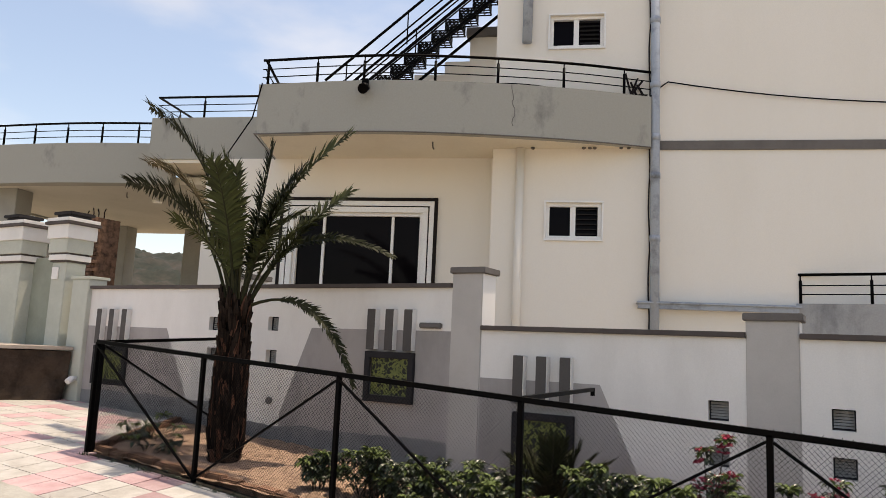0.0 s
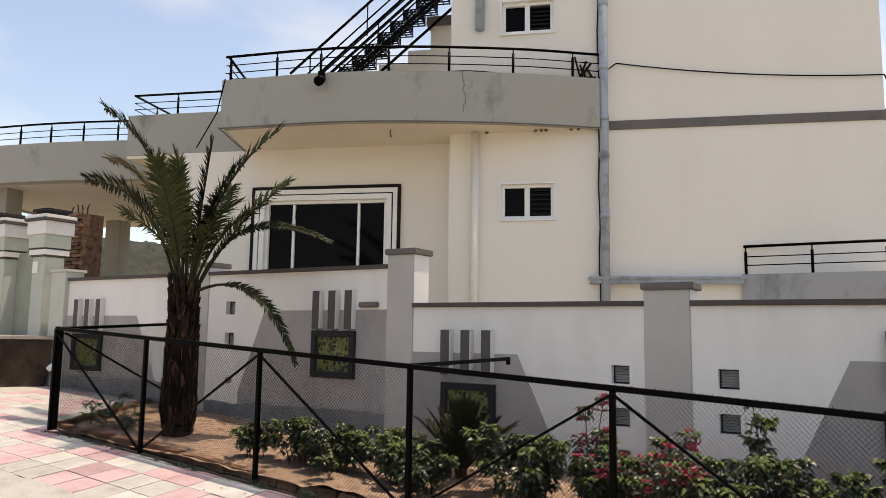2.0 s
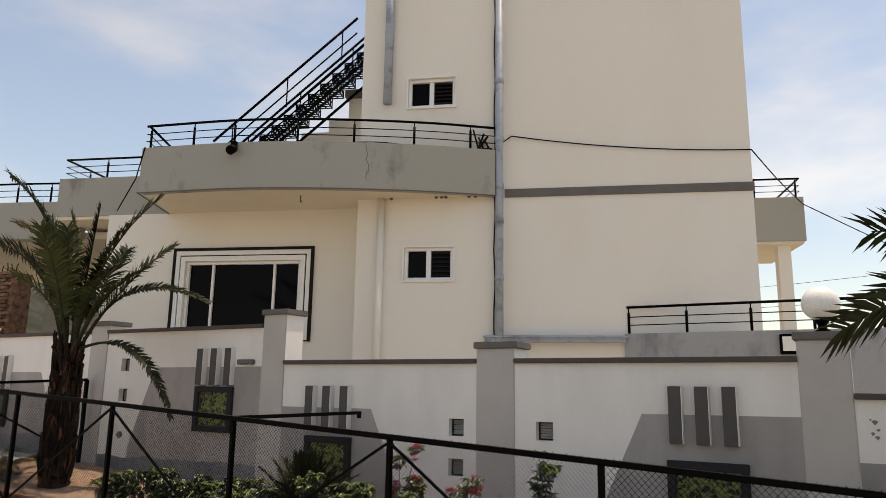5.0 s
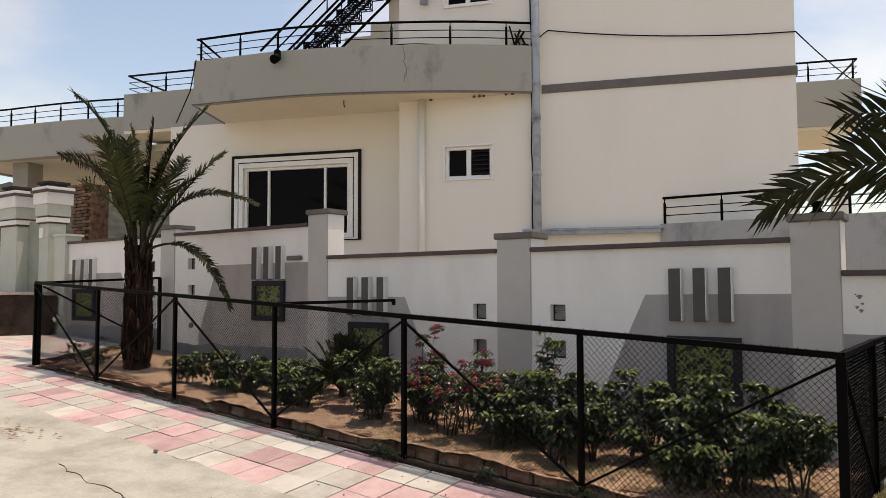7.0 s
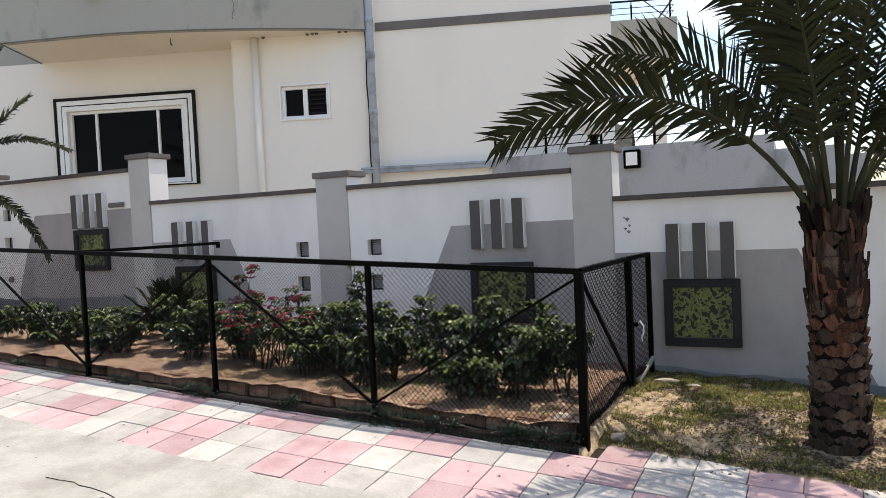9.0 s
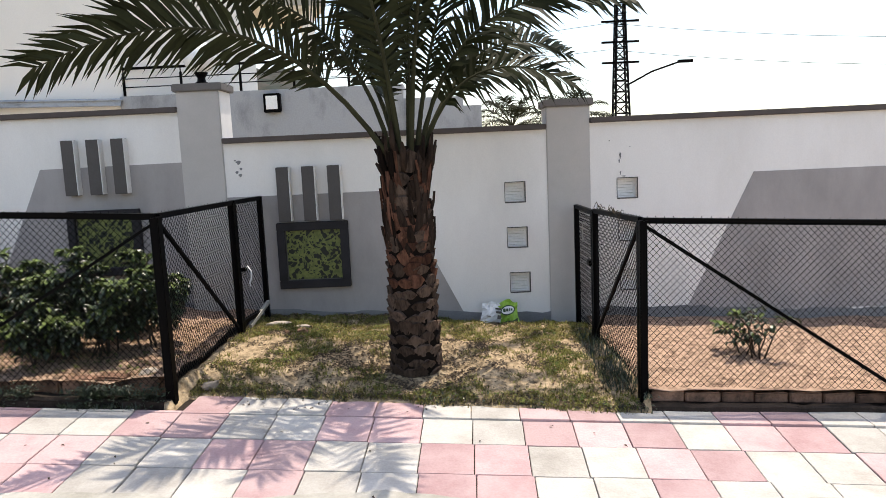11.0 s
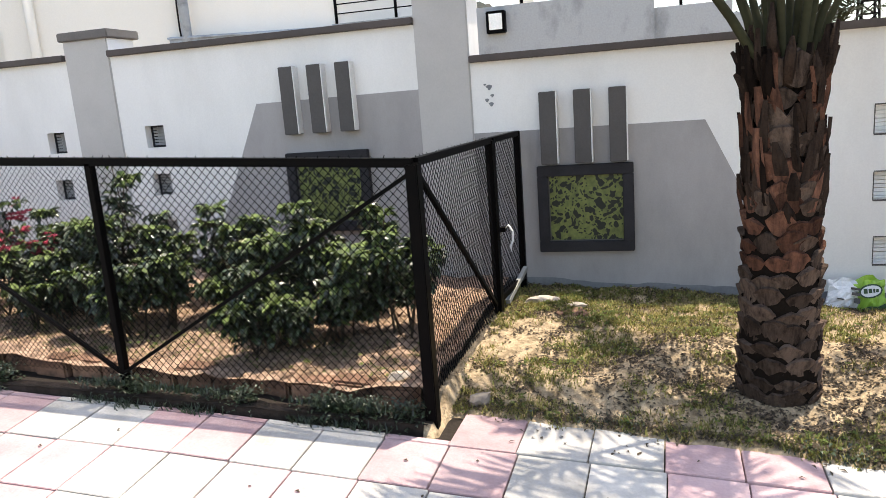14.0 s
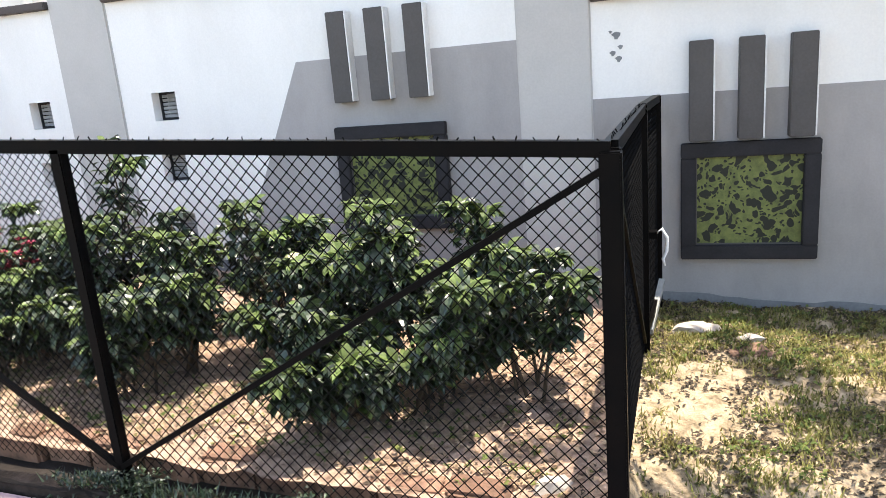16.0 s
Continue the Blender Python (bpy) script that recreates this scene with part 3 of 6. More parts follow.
for dx, dz, sx, sz in ((0.0, 0.0, 0.008, 0.03), (-0.01, -0.05, 0.006, 0.018), (0.0, -0.16, 0.005, 0.02), (0.03, -0.19, 0.02, 0.005), (-0.10, 0.14, 0.006, 0.006), (0.09, 0.08, 0.005, 0.005)):
    prism(bm, [(6.28 + dx + sx * math.cos(a) * (1 + 0.4 * math.sin(3 * a)), 1.33 + dz + sz * math.sin(a)) for a in [k * math.tau / 9 for k in range(9)]], YW - 0.003, YW - 0.0005)
part("chipped_paint", bm, M_BASE, wall, "chipped bare patch")
bm = bmesh.new()
tube(bm, [(-6.55, YW - 0.03, 0.93), (-6.55, YW + 0.02, 0.93)], 0.045, 12)
thing("drain_spout", "dark round drain spout in the wall", "drain", bm=bm, material=M_CAP)

# lamp globes on pillars
def pillar_lamp(x, z):
    lamp = thing("pillar_lamp", "white globe lamp on a black turned base", "lamp", (x, 7.19, z), group="pillar lamps")
    bm = bmesh.new()
    lathe(bm, [(0.075, 0), (0.07, 0.012), (0.04, 0.03), (0.035, 0.06), (0.05, 0.085), (0.062, 0.10), (0.062, 0.11)], n=20)
    part("lamp_base", bm, M_BLACK, lamp)
    bm = bmesh.new()
    lathe(bm, [(0.05, 0.108)] + [(0.155 * math.sin(a), 0.25 - 0.15 * math.cos(a)) for a in [0.35 + k * 0.25 for k in range(11)]] + [(0.01, 0.40)], n=28)
    part("globe", bm, M_LAMP, lamp, "white glass globe")
pillar_lamp(2.41, 2.16)


# ---- fence ----
def fx(x):
    return 1.10 + 0.0515 * (2.83 - x)


def chain(bm, p0, p1, h0, h1, b0, b1, pitch=0.043, r=0.0019):
    """Crossing diagonal wires between two posts p0 and p1 (plan), with bottoms b and tops h."""
    p0, p1 = Vector((*p0, 0)), Vector((*p1, 0))
    length = (p1 - p0).length
    d = (p1 - p0) / length
    height = ((h0 - b0) + (h1 - b1)) / 2
    rise = 1.05
    n = int((length + height / rise) / pitch) + 1

    def at(s, w):
        k = s / length
        base, top = b0 + (b1 - b0) * k, h0 + (h1 - h0) * k
        return p0 + d * s + Vector((0, 0, base + (top - base) * w / height))
    for sign in (1, -1):
        for i in range(n):
            s0 = -height / rise + i * pitch + pitch * 0.5
            a, b = max(0.0, s0), min(length, s0 + height / rise)
            if b - a < 0.01:
                continue
            za, zb = (a - s0) * rise, (b - s0) * rise
            if sign < 0:
                a, b = length - a, length - b
            pa, pb = at(a, za), at(b, zb)
            dd = (pb - pa).normalized()
            side = dd.cross(Vector((d.y, -d.x, 0))).normalized() * r
            out = Vector((d.y, -d.x, 0)) * r
            va = [bm.verts.new(pa + o) for o in (side, -side * 0.5 + out, -side * 0.5 - out)]
            vb = [bm.verts.new(pb + o) for o in (side, -side * 0.5 + out, -side * 0.5 - out)]
            for k in range(3):
                bm.faces.new((va[k], va[(k + 1) % 3], vb[(k + 1) % 3], vb[k]))


def prickles(bm, p, q, n, seed):
    rnd = random.Random(seed)
    p, q = Vector(p), Vector(q)
    for i in range(n):
        c = p.lerp(q, (i + 0.5) / n)
        bar(bm, c, c + Vector((rnd.uniform(-0.008, 0.008), rnd.uniform(-0.008, 0.008), rnd.uniform(0.005, 0.014))), 0.003)


FY = 4.85
POSTS = [-6.95, -5.35, -3.74, -2.10, -0.47, 1.16, 2.83]
fence = thing("mesh_fence", "black steel fence with chain-link panels and diagonal braces", "fence")
for i, x in enumerate(POSTS):
    bm = bmesh.new()
    w = 0.056 if i == 6 else 0.04
    box(bm, x - w / 2, x + w / 2, FY - w / 2, FY + w / 2, gz(x, 4.8) - 0.12, fx(x) - 0.005)
    part("post", bm, M_BLACK, fence, "", 0.004)
for i, (a, b) in enumerate(zip(POSTS, POSTS[1:])):
    bm = bmesh.new()
    bar(bm, (a, FY, fx(a)), (b, FY, fx(b)), 0.04, 0.04)
    if i > 3:
        prickles(bm, (a, FY, fx(a) + 0.018), (b, FY, fx(b) + 0.018), 32, i)
    part("top_rail", bm, M_BLACK, fence)
    bm = bmesh.new()
    lo, hi = (b, a) if i in (0, 2, 4) else (a, b)
    bar(bm, (hi + (0.02 if hi < lo else -0.02), FY - 0.012, fx(hi) - 0.05), (lo, FY - 0.012, gz(lo, 4.8) + 0.05), 0.018, 0.018)
    part("brace", bm, M_BLACK, fence)
    bm = bmesh.new()
    chain(bm, (a, FY + 0.012), (b, FY + 0.012), fx(a), fx(b), gz(a, 4.8) + 0.03, gz(b, 4.8) + 0.03, *((0.043, 0.0019) if i == 5 else (0.032, 0.0014)))
    part("mesh_panel", bm, M_WIRE, fence, "black chain-link mesh")


def side_fence(points, label, braces=()):
    """A fence over plan points with their top heights."""
    f = thing("side_fence", label, "fence")
    for x, y, z in points:
        bm = bmesh.new()
        box(bm, x - 0.024, x + 0.024, y - 0.024, y + 0.024, gz(x, 6) - 0.1, z)
        part("post", bm, M_BLACK, f, "", 0.003)
    for i, (a, b) in enumerate(zip(points, points[1:])):
        bm = bmesh.new()
        bar(bm, (a[0], a[1], a[2]), (b[0], b[1], b[2]), 0.036)
        prickles(bm, (a[0], a[1], a[2] + 0.016), (b[0], b[1], b[2] + 0.016), int(18 * math.dist(a, b)), i + 50)
        part("top_rail", bm, M_BLACK, f)
        bm = bmesh.new()
        chain(bm, a[:2], b[:2], a[2], b[2], gz(*a[:2]) + 0.05, gz(*b[:2]) + 0.05)
        part("mesh_panel", bm, M_WIRE, f)
    for a, b in braces:
        bm = bmesh.new()
        bar(bm, a, b, 0.022)
        part("brace", bm, M_BLACK, f)
    return f


side_fence([(2.83, 4.88, 1.10), (2.87, 6.29, 1.09)], "black chain-link return of the flower bed fence", [((2.83, 4.92, 1.04), (2.87, 6.22, 0.05))])
gate = thing("garden_gate", "narrow black mesh gate with a latch and tied cloth", "gate")
for x, y in ((2.872, 6.335), (2.93, 6.95)):
    bm = bmesh.new()
    box(bm, x - 0.022, x + 0.022, y - 0.022, y + 0.022, gz(x, y) + 0.02, 1.105)
    part("gate_post", bm, M_BLACK, gate, "", 0.003)
for z in (1.09, 0.06):
    bm = bmesh.new()
    bar(bm, (2.872, 6.335, z), (2.93, 6.95, z), 0.036)
    part("gate_rail", bm, M_BLACK, gate)
bm = bmesh.new()
chain(bm, (2.875, 6.34), (2.93, 6.95), 1.09, 1.1, 0.04, 0.04)
part("mesh_panel", bm, M_WIRE, gate)
bm = bmesh.new()
box(bm, 2.895, 2.93, 6.345, 6.40, 0.50, 0.53)
part("latch", bm, M_BLACK, gate)
bm = bmesh.new()
tube(bm, [(2.925, 6.36, 0.52), (2.95, 6.35, 0.545), (2.975, 6.36, 0.50), (2.972, 6.365, 0.44), (2.955, 6.36, 0.40), (2.965, 6.35, 0.37)], [0.005, 0.008, 0.007, 0.008, 0.007, 0.003], 7)
thing("tied_cloth", "white rag tied to the gate latch", "cloth", bm=bm, material=M_CLOTH)
bm = bmesh.new()
bar(bm, (2.95, 6.93, 0.12), (2.89, 6.5, -0.01), 0.03)
thing("loose_pipe", "pale pipe leaning at the foot of the gate", "pipe", bm=bm, material=M_CONC)
side_fence([(5.91, 4.93, 0.94), (5.87, 6.22, 0.90)], "black chain-link fence closing the second bed", [((5.91, 4.97, 0.90), (5.87, 6.18, -0.10))])
gate = thing("garden_gate", "narrow black mesh gate of the second bed, with a bolt", "gate")
for x, y in ((5.868, 6.275), (5.85, 6.98)):
    bm = bmesh.new()
    box(bm, x - 0.022, x + 0.022, y - 0.022, y + 0.022, gz(x, 6) - 0.06, 0.90)
    part("gate_post", bm, M_BLACK, gate, "", 0.003)
for z in (0.885, -0.22):
    bm = bmesh.new()
    bar(bm, (5.868, 6.275, z), (5.85, 6.98, z), 0.034)
    part("gate_rail", bm, M_BLACK, gate)
bm = bmesh.new()
chain(bm, (5.868, 6.28), (5.85, 6.98), 0.885, 0.885, -0.22, -0.22)
part("mesh_panel", bm, M_WIRE, gate)
bm = bmesh.new()
box(bm, 5.83, 5.885, 6.30, 6.40, 0.43, 0.475)
bar(bm, (5.845, 6.26, 0.452), (5.845, 6.42, 0.452), 0.018)
part("latch", bm, M_BLACK, gate, "sliding bolt", 0.004)
bm = bmesh.new()
tube(bm, [(5.845, 6.47, 0.62), (5.815, 6.47, 0.62), (5.81, 6.47, 0.70), (5.815, 6.47, 0.78), (5.845, 6.47, 0.78)], 0.007, 8)
part("handle", bm, M_CONC, gate, "grey pull handle")
rnd = random.Random(63)
bm = bmesh.new()
for k in range(14):
    y0 = rnd.uniform(5.05, 6.05)
    pts = [(5.88 + rnd.uniform(-0.02, 0.02), y0 + q * rnd.uniform(0.02, 0.05), 0.93 + 0.03 * math.sin(q * 1.3 + k) + rnd.uniform(-0.01, 0.03)) for q in range(7)]
    tube(bm, pts, 0.002, 4)
thing("dry_creeper", "dry dead creeper tangled on the top rail", "creeper", bm=bm, material=M_STEM)
side_fence([(5.91, 4.88, 0.94), (7.5, 4.86, 0.86), (9.1, 4.86, 0.78)], "black chain-link front of the second bed", [((5.93, 4.87, 0.90), (7.48, 4.86, -0.18))])
bm = bmesh.new()
bar(bm, (5.94, 4.855, base_z(5.94) - 0.065), (9.1, 4.85, base_z(9.1) - 0.065), 0.035)
thing("bottom_rail", "black steel rail along the foot of the second fence", "rail", bm=bm, material=M_BLACK)
kerb = thing("brick_kerb", "row of red-brown bricks edging the second bed", "kerb")
rnd = random.Random(71)
x = 5.96
while x < 9.0:
    w = rnd.uniform(0.20, 0.235)
    bm = bmesh.new()
    slab(bm, [(x, 4.885 + rnd.uniform(0, 0.012)), (x + w, 4.885 + rnd.uniform(0, 0.012)), (x + w, 4.985), (x, 4.985)], base_z(x) - 0.13, base_z(x) + rnd.uniform(-0.005, 0.015))
    part("brick", bm, M_BRICK, kerb, "", 0.008)
    x += w + 0.012
side_fence([(-6.95, 4.9, 1.60), (-7.30, 6.98, 1.69)], "black chain-link return beside the palm", [((-6.95, 4.95, 1.55), (-7.28, 6.9, 0.62))])
bm = bmesh.new()
bar(bm, (-2.10, 4.87, 1.36), (-2.22, 6.85, 1.36), 0.034)
bar(bm, (-2.22, 6.85, 1.375), (-2.22, 6.85, 1.30), 0.034)
rail = part("cross_rail", bm, M_BLACK, fence, "cross rail tied to the post")

# ---- porch-side gate pillars and ramp ----
def gate_pillar(x0, x1, y0, y1, top):
    g = thing("gate_pillar", "pale gate pillar with stacked mouldings and dark lines", "pillar", group="gate pillars")
    bm = bmesh.new()
    box(bm, x0, x1, y0, y1, 0.4, top - 0.78)
    part("shaft", bm, M_GATE, g, "", 0.01)
    for a, z0, z1, m in ((0.03, 0.78, 0.75, M_COPE), (0.05, 0.75, 0.66, M_WHITE), (0.03, 0.66, 0.63, M_COPE), (0.06, 0.63, 0.40, M_GATE), (0.09, 0.40, 0.17, M_WHITE), (0.13, 0.17, 0.12, M_COPE), (0.11, 0.12, 0.06, M_WHITE)):
        bm = bmesh.new()
        box(bm, x0 - a, x1 + a, y0 - a, y1 + a, top - z0, top - z1)
        part("moulding", bm, m, g, "", 0.006)
    bm = bmesh.new()
    cx, cy = (x0 + x1) / 2, (y0 + y1) / 2
    box(bm, cx - 0.19, cx + 0.19, cy - 0.18, cy + 0.18, top - 0.06, top + 0.0)
    box(bm, cx - 0.23, cx + 0.23, cy - 0.22, cy + 0.22, top + 0.0, top + 0.05)
    part("cap", bm, M_EDGE, g, "dark stepped cap", 0.008)
gate_pillar(-11.37, -10.99, 6.96, 7.30, 3.58)
gate_pillar(-12.85, -12.12, 6.88, 7.20, 3.58)
bm = bmesh.new()
box(bm, -10.84, -10.42, 7.0, 7.32, 0.3, 2.52)
box(bm, -10.86, -10.40, 6.98, 7.36, 2.52, 2.57)
thing("wall_end_pier", "pale stub pier beside the gate pillar", "pillar", bm=bm, material=M_GATE, bevel=0.008)
bm = bmesh.new()
box(bm, -11.33, -11.17, 6.935, 6.958, 2.52, 2.72)
thing("doorbell_plate", "small pale bell plate on the gate pillar", "plate", bm=bm, material=M_WHITE, bevel=0.006)
bm = bmesh.new()
box(bm, -12.12, -11.38, 7.1, 7.15, 0.7, 2.9)
thing("wicket_gate", "closed dull green wicket gate between pillars", "gate", bm=bm, material=M_WICKET)
bm = bmesh.new()
slab(bm, [(-17, 5.0), (-11.0, 5.9), (-10.6, 6.94), (-17, 6.8)], 0.3, 1.40)
bmesh.ops.subdivide_edges(bm, edges=bm.edges, cuts=9, use_grid_fill=True)
for v in bm.verts:
    q = noise.noise_vector(v.co * 2.3) * 0.09 + noise.noise_vector(v.co * 7.0) * 0.035
    v.co += Vector((q.x, q.y, q.z * 0.4 if v.co.z < 1.38 else -0.01))
thing("entrance_ramp", "rough brown stone side of the entrance ramp", "ramp", bm=bm, material=M_STONE)
bm = bmesh.new()
slab(bm, [(-17, 4.95), (-10.95, 5.85), (-10.55, 6.955), (-17, 6.82)], 1.405, 1.46)
thing("ramp_slab", "pale stone slab on the entrance ramp", "slab", bm=bm, material=M_SLAB, bevel=0.01)
bm = bmesh.new()
tube(bm, [(-10.50, 7.01, 0.98), (-10.46, 6.90, 0.97), (-10.45, 6.84, 0.93)], [0.04, 0.05, 0.045], 10)
thing("pipe_end", "white pipe end by the ramp", "pipe", bm=bm, material=M_UPVC)

# ---- the house, turned twenty degrees to the boundary wall; u runs along its front ----
HOUSE = pose(0, 0, 0, 0, 0, 20)
house = thing("house", "two-storey cream house with curved grey balcony and black railings", "house", HOUSE)


def hpart(name, bm, m, label="", parent=None, bevel=0.0):
    return part(name, bm, m, parent or house, label, bevel)


W1 = (-5.09, -2.63, 2.60, 4.11)
SW1 = (-0.39, 0.53, 3.58, 4.20)
SW2 = (-0.39, 0.53, 6.94, 7.53)
bm = bmesh.new()
holed(bm, -6.95, -1.32, 12.66, 12.90, -0.5, 5.14, [W1])
hpart("wall", bm, M_HOUSE, "cream wall under the balcony")
bm = bmesh.new()
holed(bm, -1.32, 1.44, 12.05, 12.30, -0.5, 11.5, [SW1, SW2])
hpart("wall", bm, M_HOUSE)
bm = bmesh.new()
box(bm, 1.44, 5.81, 12.12, 19.5, -0.5, 11.5)
hpart("wall", bm, M_HOUSE, "tall blank cream wall")
bm = bmesh.new()
box(bm, -1.32, -1.10, 12.30, 19.5, -0.5, 11.5)
hpart("side_wall", bm, M_HOUSE)
bm = bmesh.new()
box(bm, -6.95, -6.72, 12.90, 19.5, -0.5, 5.14)
hpart("side_wall", bm, M_HOUSE)
bm = bmesh.new()
box(bm, -1.10, 1.44, 12.30, 19.5, 11.2, 11.5)
box(bm, -6.95, 1.44, 19.4, 19.6, -0.5, 5.14)
hpart("rear_wall", bm, M_HOUSE)
bm = bmesh.new()
box(bm, 1.47, 5.83, 12.092, 12.12, 5.125, 5.28)
box(bm, 5.81, 5.84, 12.12, 15.0, 5.125, 5.28)
hpart("band", bm, M_CAP, "taupe string band")
# added inner walls behind the windows, near-black to hold the rooms' shade
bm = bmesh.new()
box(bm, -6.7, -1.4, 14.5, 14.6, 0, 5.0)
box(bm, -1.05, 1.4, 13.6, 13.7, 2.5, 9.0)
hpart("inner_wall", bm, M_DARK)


def window(u0, u1, z0, z1, v, bars):
    w = hpart("window", bmesh_box(u0, u1, v + 0.10, v + 0.115, z0, z1), M_GLASS, "dark sliding glass")
    for a in ((u0, u1, z1 - 0.06, z1), (u0, u1, z0, z0 + 0.06), (u0, u0 + 0.06, z0 + 0.06, z1 - 0.06), (u1 - 0.06, u1, z0 + 0.06, z1 - 0.06)):
        hpart("window_frame", bmesh_box(a[0], a[1], v + 0.03, v + 0.13, a[2], a[3]), M_UPVC, "white window frame", w, 0.004)
    for b, bw in bars:
        hpart("mullion", bmesh_box(b - bw / 2, b + bw / 2, v + 0.05, v + 0.125, z0 + 0.06, z1 - 0.06), M_UPVC, "white mullion", w, 0.003)
    return w


def bmesh_box(*a):
    b = bmesh.new()
    box(b, *a)
    return b


w = window(*W1, 12.66, [(-4.52, 0.05), (-3.20, 0.05)])
# white surround and dark outer border
for off, th, d, m in ((0.0, 0.10, 0.05, M_UPVC), (0.10, 0.025, 0.022, M_FRAME), (0.125, 0.09, 0.04, M_UPVC), (0.215, 0.06, 0.055, M_FRAME)):
    a, b, c, e = W1[0] - off, W1[1] + off, W1[2] - off * 0.35, W1[3] + off
    for s in ((a - th, b + th, e, e + th), (a - th, b + th, c - th * 0.35, c), (a - th, a, c, e), (b, b + th, c, e)):
        hpart("surround", bmesh_box(s[0], s[1], 12.66 - d, 12.66, s[2], s[3]), m, "", w, 0.004)
for s in (SW1, SW2):
    w = window(*s, 12.05, [((s[0] + s[1]) / 2 - 0.01, 0.09)])
    for k in range(6):
        z = s[2] + 0.10 + k * (s[3] - s[2] - 0.2) / 5
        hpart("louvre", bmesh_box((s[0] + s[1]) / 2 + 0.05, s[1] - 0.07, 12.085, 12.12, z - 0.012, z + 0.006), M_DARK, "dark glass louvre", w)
    for a in ((s[0] - 0.03, s[1] + 0.03, s[3], s[3] + 0.03), (s[0] - 0.03, s[1] + 0.03, s[2] - 0.03, s[2]), (s[0] - 0.03, s[0], s[2], s[3]), (s[1], s[1] + 0.03, s[2], s[3])):
        hpart("surround", bmesh_box(a[0], a[1], 12.01, 12.05, a[2], a[3]), M_UPVC, "", w, 0.004)


# balcony with a gently bowed front
def bow_v(u):
    pts = [(-5.2, 11.0), (-3.3, 10.91), (-2.1, 11.01), (-0.96, 11.22), (0.2, 11.52), (1.31, 11.92)]
    k = max(0, min(len(pts) - 2, sum(1 for p in pts[1:-1] if u > p[0])))
    p = [pts[max(k - 1, 0)], pts[k], pts[k + 1], pts[min(k + 2, len(pts) - 1)]]
    t = (u - p[1][0]) / (p[2][0] - p[1][0])
    h = p[2][0] - p[1][0]
    m0 = (p[2][1] - p[0][1]) / (p[2][0] - p[0][0]) * h
    m1 = (p[3][1] - p[1][1]) / (p[3][0] - p[1][0]) * h
    return (2 * t ** 3 - 3 * t ** 2 + 1) * p[1][1] + (t ** 3 - 2 * t ** 2 + t) * m0 + (-2 * t ** 3 + 3 * t ** 2) * p[2][1] + (t ** 3 - t ** 2) * m1


US = [-5.2 + i * (1.31 + 5.2) / 26 for i in range(27)]
front = [(u, bow_v(u)) for u in US]
bm = bmesh.new()
slab(bm, front + [(1.31, 12.05), (-1.32, 12.05), (-1.32, 12.66), (-5.55, 12.66)], 5.14, 5.30)
hpart("balcony_soffit", bm, M_SOFFIT, "cream painted balcony soffit")
bm = bmesh.new()
inner = [(u, v + 0.13) for u, v in front if v < 11.9]
slab(bm, [(u, v - 0.02) for u, v in front] + [(1.31, 12.046)] + inner[::-1], 5.11, 5.98)
hpart("balcony_parapet", bm, M_PAR, "weathered grey balcony parapet")
bm = bmesh.new()
slab(bm, [(-5.22, 10.98), (-5.08, 11.0), (-5.43, 12.64), (-5.57, 12.64)], 5.155, 5.98)
hpart("balcony_parapet", bm, M_PAR)
bm = bmesh.new()
slab(bm, front + [(1.31, 12.05), (-1.32, 12.05), (-1.32, 19.4), (-6.9, 19.4), (-5.55, 12.66)], 5.30, 5.45)
hpart("terrace_floor", bm, M_CONC)
# parapet left of the balcony, above the recessed wall
bm = bmesh.new()
box(bm, -8.27, -5.56, 12.72, 12.86, 5.15, 6.0)
box(bm, -8.27, -8.13, 12.86, 15.5, 5.15, 6.0)
hpart("terrace_parapet", bm, M_PAR, "weathered grey terrace parapet")
bm = bmesh.new()
box(bm, -8.27, -5.56, 12.74, 19.4, 5.08, 5.148)
hpart("terrace_soffit", bm, M_SOFFIT)
bm = bmesh.new()
tube(bm, [(-5.57, 12.64, 5.125), (-5.24, 10.97, 5.115)] + [(u, bow_v(u) - 0.022, 5.112) for u in US], 0.011, 6)
hpart("drip_line", bm, M_CAP, "dark drip line under the parapet")
bm = bmesh.new()
tube(bm, [(1.29 + 0.012 * math.sin(k * 1.7), 11.99, 0.6 + k * 0.35) for k in range(31)], 0.013, 5)
hpart("pipe_cable", bm, M_FRAME, "dark cable beside the downpipe")
# crack and stain marks on the parapet
bm = bmesh.new()
z = 5.96
rnd = random.Random(5)
u = -0.96
while z > 5.32:
    u2, z2 = u + rnd.uniform(-0.03, 0.03), z - rnd.uniform(0.04, 0.08)
    bar(bm, (u, bow_v(u) - 0.021, z), (u2, bow_v(u2) - 0.021, z2), 0.004, 0.012)
    u, z = u2, z2
hpart("crack", bm, M_CAP, "dark crack in the render")


# porch
bm = bmesh.new()
front_p = [(-12.25 + i * 4.1 / 10, 13.38 + 0.12 * math.sin(i / 10 * math.pi) * -1) for i in range(11)]
front_p = [(-14.6, 13.52), (-13.8, 13.46), (-13.0, 13.41)] + front_p
slab(bm, front_p + [(-8.15, 13.57), (-14.6, 13.67)], 4.80, 5.66)
hpart("porch_parapet", bm, M_PAR, "weathered grey porch parapet")
bm = bmesh.new()
box(bm, -14.6, -14.45, 13.67, 20.4, 4.80, 5.66)
hpart("porch_parapet", bm, M_PAR)
# the porch ceiling has a darker, greyer cream than the other soffits
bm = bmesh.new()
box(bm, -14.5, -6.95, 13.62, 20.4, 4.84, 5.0)
